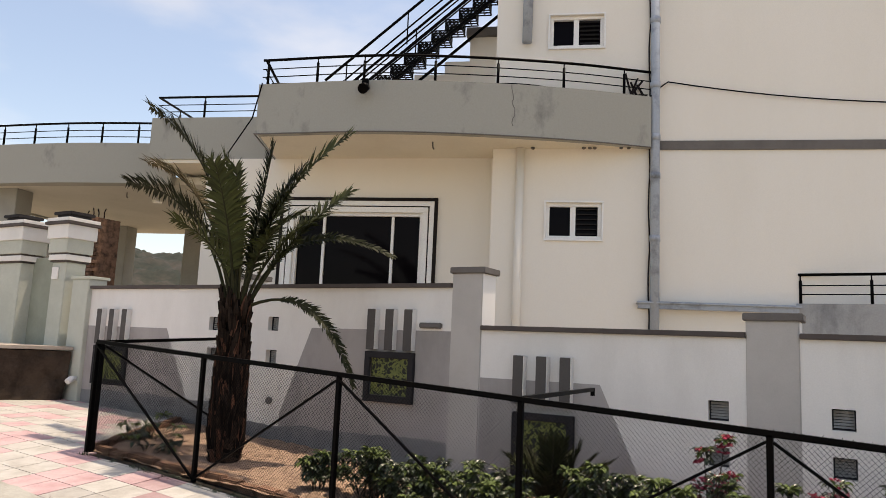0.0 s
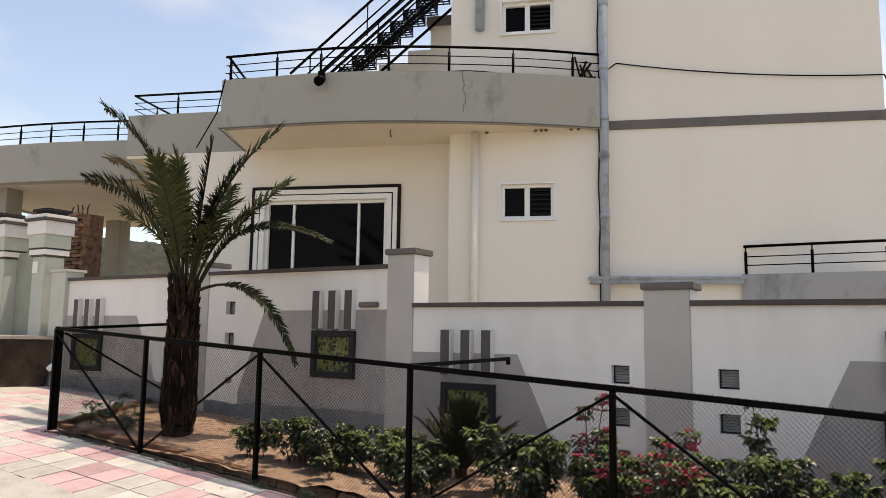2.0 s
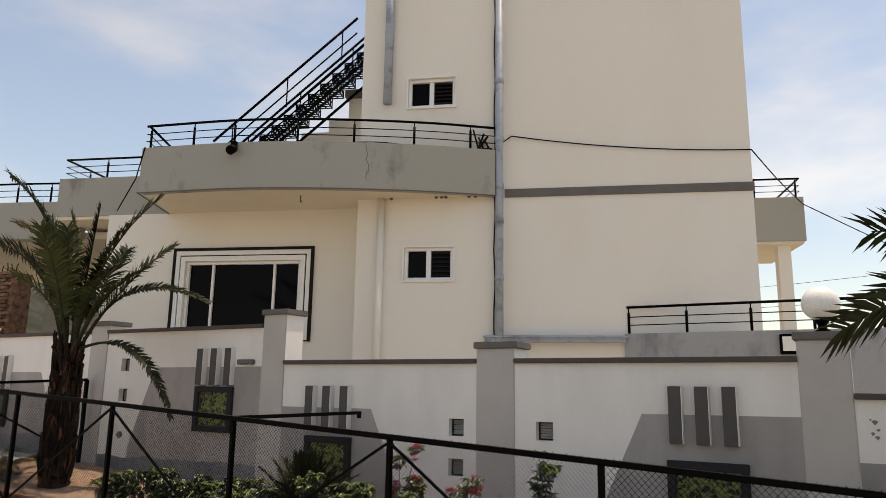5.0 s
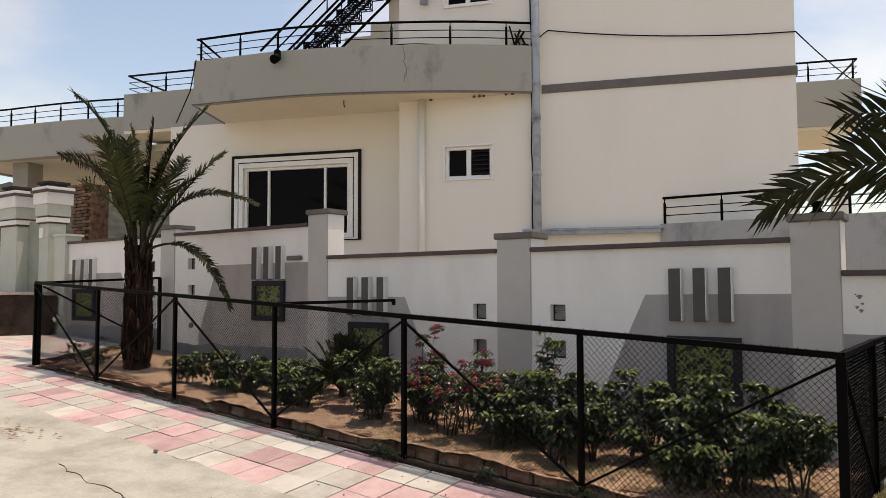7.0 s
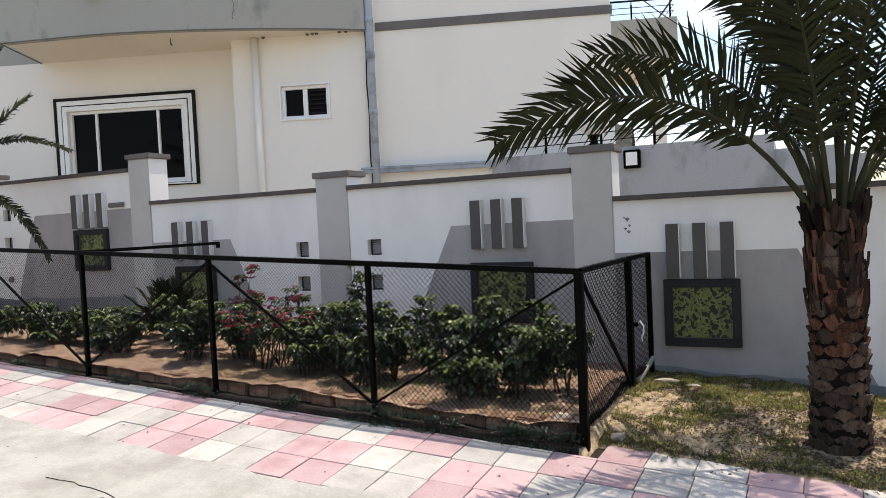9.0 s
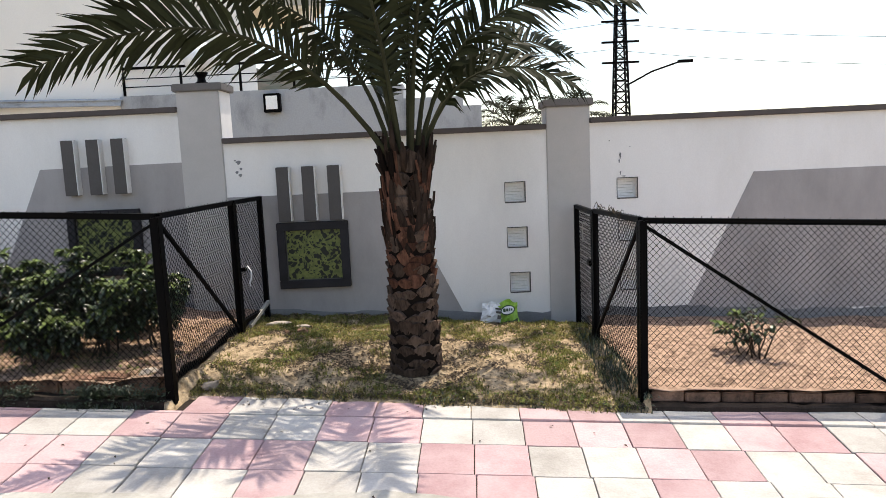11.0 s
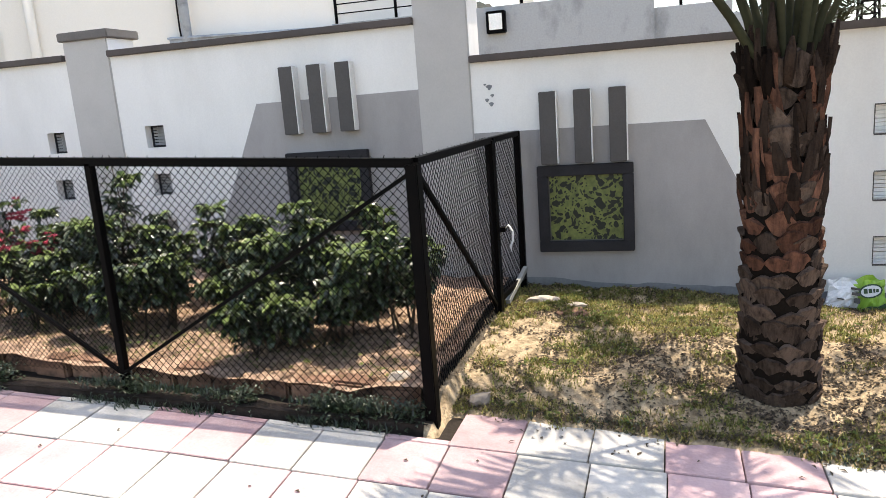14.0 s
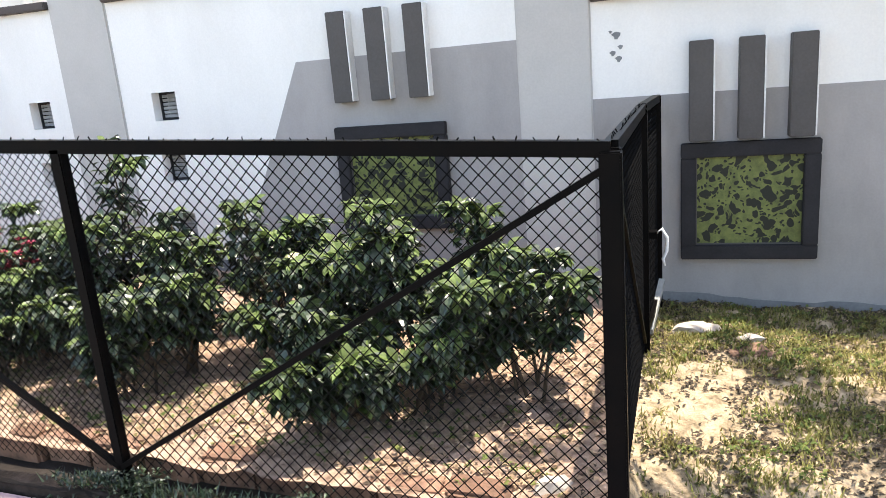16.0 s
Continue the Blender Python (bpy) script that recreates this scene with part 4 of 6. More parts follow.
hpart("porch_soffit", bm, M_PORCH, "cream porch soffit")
for u0, u1, v0, v1 in ((-12.75, -12.25, 14.0, 14.5), (-13.30, -12.80, 19.0, 19.5), (-11.2, -10.55, 19.4, 20.0)):
    bm = bmesh.new()
    box(bm, u0, u1, v0, v1, 0.3, 4.84)
    hpart("porch_column", bm, M_CONC, "plain grey porch column", None, 0.01)
bm = bmesh.new()
tube(bm, [(-9.6, 15.3, 4.84), (-9.6, 15.3, 4.80)], [0.14, 0.12], 16)
hpart("ceiling_light", bm, M_LAMP, "round white ceiling light")


def railing(points, z, posts, height=0.45, parent=house, name="railing"):
    """A black railing along plan points: a thick top tube, two thin rails and posts; z is the top of what it stands on."""
    r = new(name)
    r.parent = parent
    tagged(r, "black steel terrace railing")
    bm = bmesh.new()
    tube(bm, [(*p, z + height) for p in points], 0.024, 8)
    part("top_rail", bm, M_BLACK, r)
    for h in (0.15, 0.29):
        bm = bmesh.new()
        tube(bm, [(*p, z + h) for p in points], 0.009, 6)
        part("thin_rail", bm, M_BLACK, r)
    for p in posts:
        bm = bmesh.new()
        tube(bm, [(*p, z - 0.02), (*p, z + height * 0.8)], 0.023, 8)
        tube(bm, [(*p, z + height * 0.8), (*p, z + height)], 0.011, 6)
        part("post", bm, M_BLACK, r)
    return r


railing([(u, bow_v(u) + 0.05) for u in US], 5.98, [(u, bow_v(u) + 0.05) for u in (-5.1, -4.2, -3.38, -2.2, -1.19, -0.13, 0.86)])
railing([(-5.15, 11.05), (-5.5, 12.7)], 5.98, [(-5.5, 12.6)])
railing([(-5.55, 12.8), (-8.2, 12.8), (-8.2, 15.3)], 6.0, [(-5.9, 12.8), (-7.2, 12.8), (-8.2, 13.6)])
railing([(u, v + 0.06) for u, v in front_p], 5.66, [(front_p[i][0], front_p[i][1] + 0.06) for i in (0, 1, 3, 5, 7, 9, 11)])
railing([(-14.52, 13.6), (-14.52, 17.0)], 5.66, [(-14.52, 15.0)])
railing([(-4.9, 15.5), (-2.2, 15.5)], 6.9, [(-4.5, 15.5), (-3.6, 15.5), (-2.7, 15.5)], 0.4)

# black steel outside stair
stair = new("outside_stair")
stair.parent = house
tagged(stair, "black steel stair with perforated steps")
P0, P1 = Vector((-4.5, 12.45, 6.0)), Vector((-1.5, 12.45, 8.55))
for dv in (0.0, 0.75):
    for off in (0.0, 0.22):
        bm = bmesh.new()
        bar(bm, P0 + Vector((0.55 - off * 2.2, dv, 0)), P1 + Vector((0.55 - off * 2.2, dv, 0)), 0.03, 0.05)
        part("stringer", bm, M_BLACK, stair)
    for h, r in ((0.95, 0.026), (0.62, 0.016), (0.35, 0.014)):
        bm = bmesh.new()
        tube(bm, [P0 + Vector((-0.1, dv, h - 0.35)), P1 + Vector((-0.1, dv, h - 0.35 + 0.0))], r, 8)
        part("handrail", bm, M_BLACK, stair)
    for k in range(3):
        c = P0.lerp(P1, 0.12 + 0.38 * k) + Vector((-0.05, dv, 0))
        bm = bmesh.new()
        tube(bm, [c, c + Vector((0, 0, 0.62))], 0.014, 6)
        part("baluster", bm, M_BLACK, stair)
for k in range(12):
    c = P0.lerp(P1, k / 12) + Vector((0.30, 0, 0.03))
    bm = bmesh.new()
    # open patterned tread and riser built from small bars
    for j in range(8):
        y = 12.45 + 0.75 * j / 7
        bar(bm, (c.x - 0.13, y, c.z), (c.x + 0.13, y, c.z), 0.02)
        bar(bm, (c.x - 0.13, y, c.z), (c.x - 0.13, y, c.z - 0.2), 0.02)
    for j in range(3):
        bar(bm, (c.x - 0.13 + 0.13 * j, 12.45, c.z), (c.x - 0.13 + 0.13 * j, 13.2, c.z), 0.02)
        bar(bm, (c.x - 0.13, 12.45, c.z - 0.1 * j), (c.x - 0.13, 13.2, c.z - 0.1 * j), 0.02)
        for i in range(3):
            bar(bm, (c.x - 0.13 + 0.08 * i, 12.44, c.z - 0.02 - 0.07 * j), (c.x - 0.05 + 0.08 * i, 12.44, c.z - 0.09 - 0.07 * j), 0.018)
            bar(bm, (c.x - 0.05 + 0.08 * i, 12.44, c.z - 0.02 - 0.07 * j), (c.x - 0.13 + 0.08 * i, 12.44, c.z - 0.09 - 0.07 * j), 0.018)
    part("step", bm, M_BLACK, stair)
# low stepped wall behind the stair, and the small head of the stair room
bm = bmesh.new()
for k in range(5):
    box(bm, -5.0 + k * 0.62, -4.4 + k * 0.62 + 0.02, 13.6, 13.8, 5.45, 6.35 + k * 0.26)
hpart("stair_wall", bm, M_HOUSE, "cream stepped wall")
bm = bmesh.new()
box(bm, -1.98, -1.34, 13.3, 13.5, 5.45, 7.75)
hpart("stair_room_wall", bm, M_HOUSE)
bm = bmesh.new()
box(bm, -2.05, -1.33, 13.2, 13.5, 7.75, 7.92)
hpart("stair_room_roof", bm, M_CAP, "brown roof edge")

# pipes
bm = bmesh.new()
tube(bm, [(1.38, 11.97, 0.4), (1.38, 11.97, 11.4)], 0.075, 14)
for z in (3.55, 4.6, 5.25, 6.15, 7.3):
    tube(bm, [(1.38, 11.97, z), (1.38, 11.97, z + 0.10)], 0.086, 14)
hpart("downpipe", bm, M_PVC, "blue-grey plastic downpipe")
bm = bmesh.new()
box(bm, 1.12, 3.55, 11.94, 12.05, 2.46, 2.58)
box(bm, 1.10, 3.58, 11.90, 12.07, 2.54, 2.57)
hpart("gutter", bm, M_PVC, "blue-grey plastic gutter", None, 0.006)
bm = bmesh.new()
tube(bm, [(-0.84, 11.98, 0.4), (-0.84, 11.98, 5.13)], 0.07, 14)
hpart("downpipe", bm, M_HOUSE, "cream painted downpipe")
bm = bmesh.new()
tube(bm, [(-0.78, 11.95, 7.02), (-0.78, 11.95, 10.5)], 0.085, 14)
hpart("downpipe", bm, M_PVC, "blue-grey plastic downpipe")
for u, v in ((-2.3, 11.6), (-6.0, 13.9), (-9.8, 14.4)):
    bm = bmesh.new()
    zt = 5.14 if u > -5 else (5.08 if u > -7 else 4.84)
    tube(bm, [(u, v, zt), (u, v, zt - 0.08), (u + 0.02, v, zt - 0.13)], [0.012, 0.012, 0.016], 8)
    hpart("hook", bm, M_CAP, "bent ceiling hook")
# black parapet lamp and dark pots
bm = bmesh.new()
tube(bm, [(-3.3, 10.80, 5.83), (-3.3, 10.66, 5.75)], [0.075, 0.085], 12)
box(bm, -3.35, -3.25, 10.76, 10.84, 5.84, 5.96)
hpart("spot_lamp", bm, M_BLACK, "black spot lamp on the parapet")
rnd = random.Random(9)
for u in (0.22, 0.32, 0.40, 0.83, 0.95, -0.63):
    bm = bmesh.new()
    lathe(bm, [(0.02, -0.035), (0.035, -0.02), (0.03, 0.0)], (u, 11.9, 5.12), 8)
    hpart("pot", bm, M_CAP, "small dark mud nest")
bm = bmesh.new()
for k in range(10):
    a, b = rnd.uniform(0.95, 1.25), rnd.uniform(11.95, 12.03)
    bar(bm, (a, b, 5.98 + 0.02), (a + rnd.uniform(-0.15, 0.25), b + rnd.uniform(-0.03, 0.03), 6.0 + rnd.uniform(0.02, 0.45)), 0.03)
box(bm, 0.8, 1.25, 11.92, 12.04, 5.98, 6.03)
hpart("scrap_iron", bm, M_FRAME, "rusty scrap leaning on the railing")

# rear right balcony
bm = bmesh.new()
box(bm, 5.83, 7.94, 16.3, 19.0, 5.06, 6.08)
hpart("rear_balcony", bm, M_PAR, "grey rear balcony")
bm = bmesh.new()
box(bm, 5.83, 7.90, 16.35, 19.0, 5.0, 5.06)
hpart("rear_soffit", bm, M_SOFFIT)
bm = bmesh.new()
box(bm, 7.38, 7.66, 16.55, 16.83, -0.3, 5.0)
hpart("rear_column", bm, M_HOUSE, "cream column")
railing([(5.85, 16.36), (7.88, 16.36), (7.88, 18.9)], 6.08, [(6.9, 16.36), (7.8, 16.36)])

# low annex with a terrace, in line with the boundary wall
annex = thing("annex", "low annex with grey parapet and black terrace railing", "house")
bm = bmesh.new()
box(bm, -0.80, 3.95, 12.55, 16.5, -0.5, 2.62)
part("annex_wall", bm, M_PARB, annex, "stained cool-grey parapet")
bm = bmesh.new()
box(bm, 3.95, 4.95, 12.6, 16.5, -0.5, 2.38)
box(bm, 4.95, 5.25, 12.62, 16.5, -0.5, 2.22)
part("annex_wall", bm, M_PARB, annex)
railing([(-0.76, 16.0), (-0.76, 12.62), (3.9, 12.62)], 2.62, [(-0.74, 12.62), (0.23, 12.62), (1.23, 12.62), (2.13, 12.62), (3.05, 12.62), (3.85, 12.62)], 0.46, annex)
railing([(3.95, 12.68), (5.15, 12.68)], 2.38, [(4.3, 12.68), (4.9, 12.68)], 0.46, annex)
flood = thing("flood_light", "square black floodlight with a pale lens", "lamp", (1.77, 12.50, 2.40))
bm = bmesh.new()
box(bm, -0.14, 0.14, -0.06, 0.05, -0.16, 0.15)
part("housing", bm, M_BLACK, flood, "", 0.012)
bm = bmesh.new()
box(bm, -0.095, 0.095, -0.068, -0.058, -0.11, 0.11)
part("lens", bm, M_LAMP, flood, "pale glass lens")

# ---- distance: hill, mast, tank, wires ----
bm = bmesh.new()
rows = []
for j in range(14):
    row = []
    for i in range(60):
        a = radians(100 + i * 1.4)
        d = 230 + j * 22
        ridge = 50 + 16 * noise.noise((i * 0.09, 0, 0)) + 5 * noise.noise((i * 0.4, 1, 0))
        z = ridge * math.sin(min(1.0, j / 9) * math.pi / 2) + 2.0 * noise.noise((i * 0.9, j * 0.9, 5)) - 3
        row.append(bm.verts.new((d * math.cos(a), d * math.sin(a), z)))
    rows.append(row)
for r0, r1 in zip(rows, rows[1:]):
    for i in range(59):
        f = bm.faces.new((r0[i], r0[i + 1], r1[i + 1], r1[i]))
        f.smooth = True
bmesh.ops.subdivide_edges(bm, edges=bm.edges, cuts=3, use_grid_fill=True)
for v in bm.verts:
    v.co.z += 2.2 * noise.noise(v.co * 0.25) + 1.2 * noise.noise(v.co * 0.7)
thing("hill", "hazy scrub-covered hill behind the house", "hill", kind="structure", bm=bm, material=M_HILL)

pier = thing("unfinished_brick_pier", "dark unplastered brick pier with bare steel rods", "pier", (-13.55, 9.2, 0.0))
rnd = random.Random(21)
bm = bmesh.new()
box(bm, -0.33, 0.33, -0.24, 0.24, -0.5, 4.02 - 0.02)
part("pier_core", bm, M_BRICK, pier, "dark rough brickwork")
bm = bmesh.new()
box(bm, -0.105, 0.105, -0.05, 0.05, -0.033, 0.033)
pier_brick = mesh_of(bm, "brick", M_BRICK, 0.005)
for j in range(28):
    for i in range(3):
        ob = new("brick", pier_brick)
        ob.parent = pier
        ob.matrix_local = pose(-0.22 + i * 0.22 + (0.03 if j % 2 else -0.03), -0.26 + rnd.uniform(-0.012, 0.012), 4.02 - 0.04 - j * 0.08, 0, 0, rnd.uniform(-3, 3))
for k in range(4):
    a = -0.27 + 0.18 * k
    bm = bmesh.new()
    tube(bm, [(a, -0.1, 4.02 - 0.1), (a + rnd.uniform(-0.02, 0.02), -0.1, 4.02 + 0.12), (a + rnd.uniform(-0.05, 0.05), -0.1, 4.02 + rnd.uniform(0.16, 0.26))], 0.012, 6)
    part("steel_rod", bm, M_FRAME, pier)

mast = thing("lattice_mast", "dark steel lattice mast behind the wall", "mast", (16.75, 52.0, -0.7))
bm = bmesh.new()
hm = 12.0
for k in range(17):
    z0, z1 = hm * k / 16, hm * (k + 1) / 16
    s0, s1 = 0.62 - 0.022 * k, 0.62 - 0.022 * (k + 1)
    if k == 16:
        break
    cs0 = [(sx * s0, sy * s0, z0) for sx, sy in ((-1, -1), (1, -1), (1, 1), (-1, 1))]
    cs1 = [(sx * s1, sy * s1, z1) for sx, sy in ((-1, -1), (1, -1), (1, 1), (-1, 1))]
    for i in range(4):
        bar(bm, cs0[i], cs1[i], 0.11)
        bar(bm, cs0[i], cs1[(i + 1) % 4], 0.07)
        bar(bm, cs1[i], cs1[(i + 1) % 4], 0.07)
for z in (8.0, 9.4, 10.8):
    bar(bm, (-1.3, 0, z), (1.3, 0, z), 0.14)
part("lattice", bm, M_BLACK, mast)
bm = bmesh.new()
tube(bm, [(0.4, 0, 6.4), (2.2, 0, 7.3), (4.2, 0, 7.9)], 0.07, 6)
box(bm, 4.0, 5.0, -0.15, 0.15, 7.8, 8.0)
part("lamp_arm", bm, M_BLACK, mast, "street lamp arm")


def cable(points, r, label):
    bm = bmesh.new()
    pts = []
    for a, b, sag in points:
        a, b = Vector(a), Vector(b)
        pts += [a.lerp(b, t / 10) - Vector((0, 0, sag * 4 * (t / 10) * (1 - t / 10))) for t in range(11)]
    tube(bm, pts, r, 5)
    return thing("cable", label, "cable", bm=bm, material=M_BLACK)


def hw(u, v, z):
    return HOUSE @ Vector((u, v, z))


cable([(hw(1.30, 11.93, 5.99), hw(1.60, 12.08, 6.30), -0.02), (hw(1.60, 12.08, 6.30), hw(5.82, 12.08, 5.86), 0.09), (hw(5.82, 12.08, 5.86), hw(7.92, 16.28, 5.90), 0.05), (hw(7.92, 16.28, 5.90), (10.9, 29.5, 2.58), 0.15)], 0.012, "loose black cable along the cream wall")
cable([(hw(-5.16, 10.97, 6.0), hw(-5.3, 10.99, 5.4), 0.0), (hw(-5.3, 10.99, 5.4), hw(-5.9, 11.4, 4.9), 0.0)], 0.012, "black cable hanging off the balcony corner")
cable([(hw(-5.0, 10.99, 5.995), hw(-1.2, 11.2, 5.99), 0.0), (hw(-1.2, 11.2, 5.99), hw(-0.3, 11.45, 5.99), -0.03), (hw(-0.3, 11.45, 5.99), hw(1.2, 11.98, 5.99), 0.0)], 0.010, "black cable lying along the parapet")
for k in (0, 3):
    cable([((-40, 60 + 4 * k, 9 + 0.8 * k), (16, 52, 8.2 + 0.6 * k), 1.0), ((16, 52, 8.2 + 0.6 * k), (60, 47, 6.0 + 0.6 * k), 1.2)], 0.016, "thin far power line against the sky")
cable([((-60, 30, 9.5), (-25, 26, 8.5), 0.4)], 0.02, "thin far power line against the sky")


# ---- palms ----
def frond(bm, root, ctrl, tip, width, rnd, leaflets=46, droop=0.25, start=0.22, forward=0.75, twist=0.0, stalk=0.014, blade=0.0125):
    """A pinnate leaf: a tapered stalk along a curve with stiff narrow leaflets on both sides, its plane turned by twist."""
    root, ctrl, tip = Vector(root), Vector(ctrl), Vector(tip)

    def at(t):
        return root * (1 - t) ** 2 + ctrl * 2 * t * (1 - t) + tip * t * t
    pts = [at(i / 12) for i in range(13)]
    n0 = len(bm.faces)
    tube(bm, pts, [stalk * (1 - i / 12) ** 1.3 + 0.0035 for i in range(13)], 6, False)
    bm.faces.ensure_lookup_table()
    for f in bm.faces[n0:]:
        f.material_index = 1
    out = tip - root
    out.z = 0
    flat = Vector((-out.y, out.x, 0))
    flat = flat.normalized() if flat.length > 0.05 else Vector((1, 0, 0))
    for i in range(leaflets):
        for s in (-1, 1):
            t = min(0.995, max(start, start + (1 - start) * (i + rnd.uniform(-0.35, 0.35)) / leaflets))
            p = at(t)
            d = (at(min(1, t + 0.02)) - at(max(0, t - 0.02))).normalized()
            up = flat.cross(d).normalized()
            if up.z < 0:
                up = -up
            side = flat * math.cos(twist) + up * math.sin(twist)
            up = up * math.cos(twist) - flat * math.sin(twist)
            if rnd.random() < 0.04:
                continue
            q = (t - start) / (1 - start)
            lw = width * (0.45 + 0.55 * min(1.0, q / 0.3)) * (1 - 0.45 * max(0.0, (q - 0.6) / 0.4)) * rnd.uniform(0.8, 1.12)
            way = (side * s * rnd.uniform(0.8, 1.0) + d * forward * rnd.uniform(0.7, 1.3) * (0.7 + 0.9 * q * q) + up * rnd.uniform(0.1, 0.5)).normalized()
            sag = Vector((0, 0, -droop * rnd.uniform(0.4, 1.6)))
            mid = p + (way + sag * 0.3).normalized() * lw * 0.45
            end = p + (way + sag).normalized() * lw
            n = way.cross(up + side * rnd.uniform(-0.7, 0.7)).normalized() * blade * rnd.uniform(0.8, 1.25)
            a, b = bm.verts.new(p - n * 0.55), bm.verts.new(p + n * 0.55)
            c, e = bm.verts.new(mid + n), bm.verts.new(mid - n)
            g = bm.verts.new(end)
            bm.faces.new((a, b, c, e))
            bm.faces.new((e, c, g))


def boots(bm, x, y, z0, z1, r0, r1, rows, per, rnd, tall=1.25, red_from=0.62, red_share=0.45):
    """Bulging leaf bases that overlap upwards round a trunk, each with a ragged, split upper lip."""
    for j in range(rows):
        k = j / (rows - 1)
        for i in range(per):
            a0 = (i + 0.5 * (j % 2) + rnd.uniform(-0.25, 0.25)) * math.tau / per
            r = r0 + (r1 - r0) * k
            zc = z0 + (z1 - z0) * k + rnd.uniform(-0.014, 0.014)
            h = (z1 - z0) / rows * tall * rnd.uniform(0.7, 1.25)
            half = math.pi / per * rnd.uniform(1.1, 1.4)
            jut = r * rnd.uniform(0.08, 0.17)
            tilt = rnd.uniform(-0.18, 0.18)
            red = k > red_from and rnd.random() < red_share
            lip = [rnd.uniform(-0.09, 0.04) for _ in range(7)]
            grid = []
            for v in range(5):
                q = v / 4
                row = []
                for u in range(7):
                    s = u / 3 - 1
                    zz = zc + h * (q * (1 - 0.42 * abs(s) ** 2.0) + 0.15 * s * s * (1 - q)) + tilt * s * h * 0.2 + (lip[u] * h if v == 4 else 0.0)
                    rr = r * 0.90 + jut * q ** 1.3 * (1 - 0.55 * s * s) + rnd.uniform(-0.004, 0.004)
                    a = a0 + s * half * (0.62 + 0.38 * q)
                    row.append(bm.verts.new((x + rr * math.cos(a), y + rr * math.sin(a), zz)))
                grid.append(row)
            back = [bm.verts.new((x + r * 0.78 * math.cos(a0 + (u / 3 - 1) * half * 0.9), y + r * 0.78 * math.sin(a0 + (u / 3 - 1) * half * 0.9), grid[4][u].co.z + h * 0.10)) for u in range(7)]
            grid.append(back)
            for v in range(5):
                for u in range(6):
                    f = bm.faces.new((grid[v][u], grid[v][u + 1], grid[v + 1][u + 1], grid[v + 1][u]))
                    f.smooth = v < 3
                    f.material_index = 1 if red else 0


def shreds(bm, x, y, z0, z1, r0, r1, count, rnd):
    """Ragged upright splinters of old leaf stalks and fibre."""
    for i in range(count):
        k = rnd.random()
        a = rnd.uniform(0, math.tau)
        r = r0 + (r1 - r0) * k
        z = z0 + (z1 - z0) * k
        h = rnd.uniform(0.10, 0.30)
        w = rnd.uniform(0.010, 0.034)
        off = rnd.uniform(0.0, 0.030)
        rad, tan = Vector((math.cos(a), math.sin(a), 0)), Vector((-math.sin(a), math.cos(a), 0))
        c = Vector((x, y, z))
        lean = tan * rnd.uniform(-0.05, 0.05)
        pts = [(0.0, r * 0.97, 1.0), (0.5, r + 0.008 + off * 0.35, 0.9), (1.0, r + off, rnd.choice((0.1, 0.35, 0.6)))]
        ring = []
        for q, rr, ww in pts:
            m = c + lean * q + Vector((0, 0, h * q))
            ring.append([bm.verts.new(m + rad * (rr - 0.010) - tan * w * ww), bm.verts.new(m + rad * (rr + 0.006)), bm.verts.new(m + rad * (rr - 0.010) + tan * w * ww)])
        red = rnd.random() < 0.18
        for s0, s1 in zip(ring, ring[1:]):
            for q in range(2):
                bm.faces.new((s0[q], s0[q + 1], s1[q + 1], s1[q])).material_index = 1 if red else 0
        bm.faces.new(ring[2])


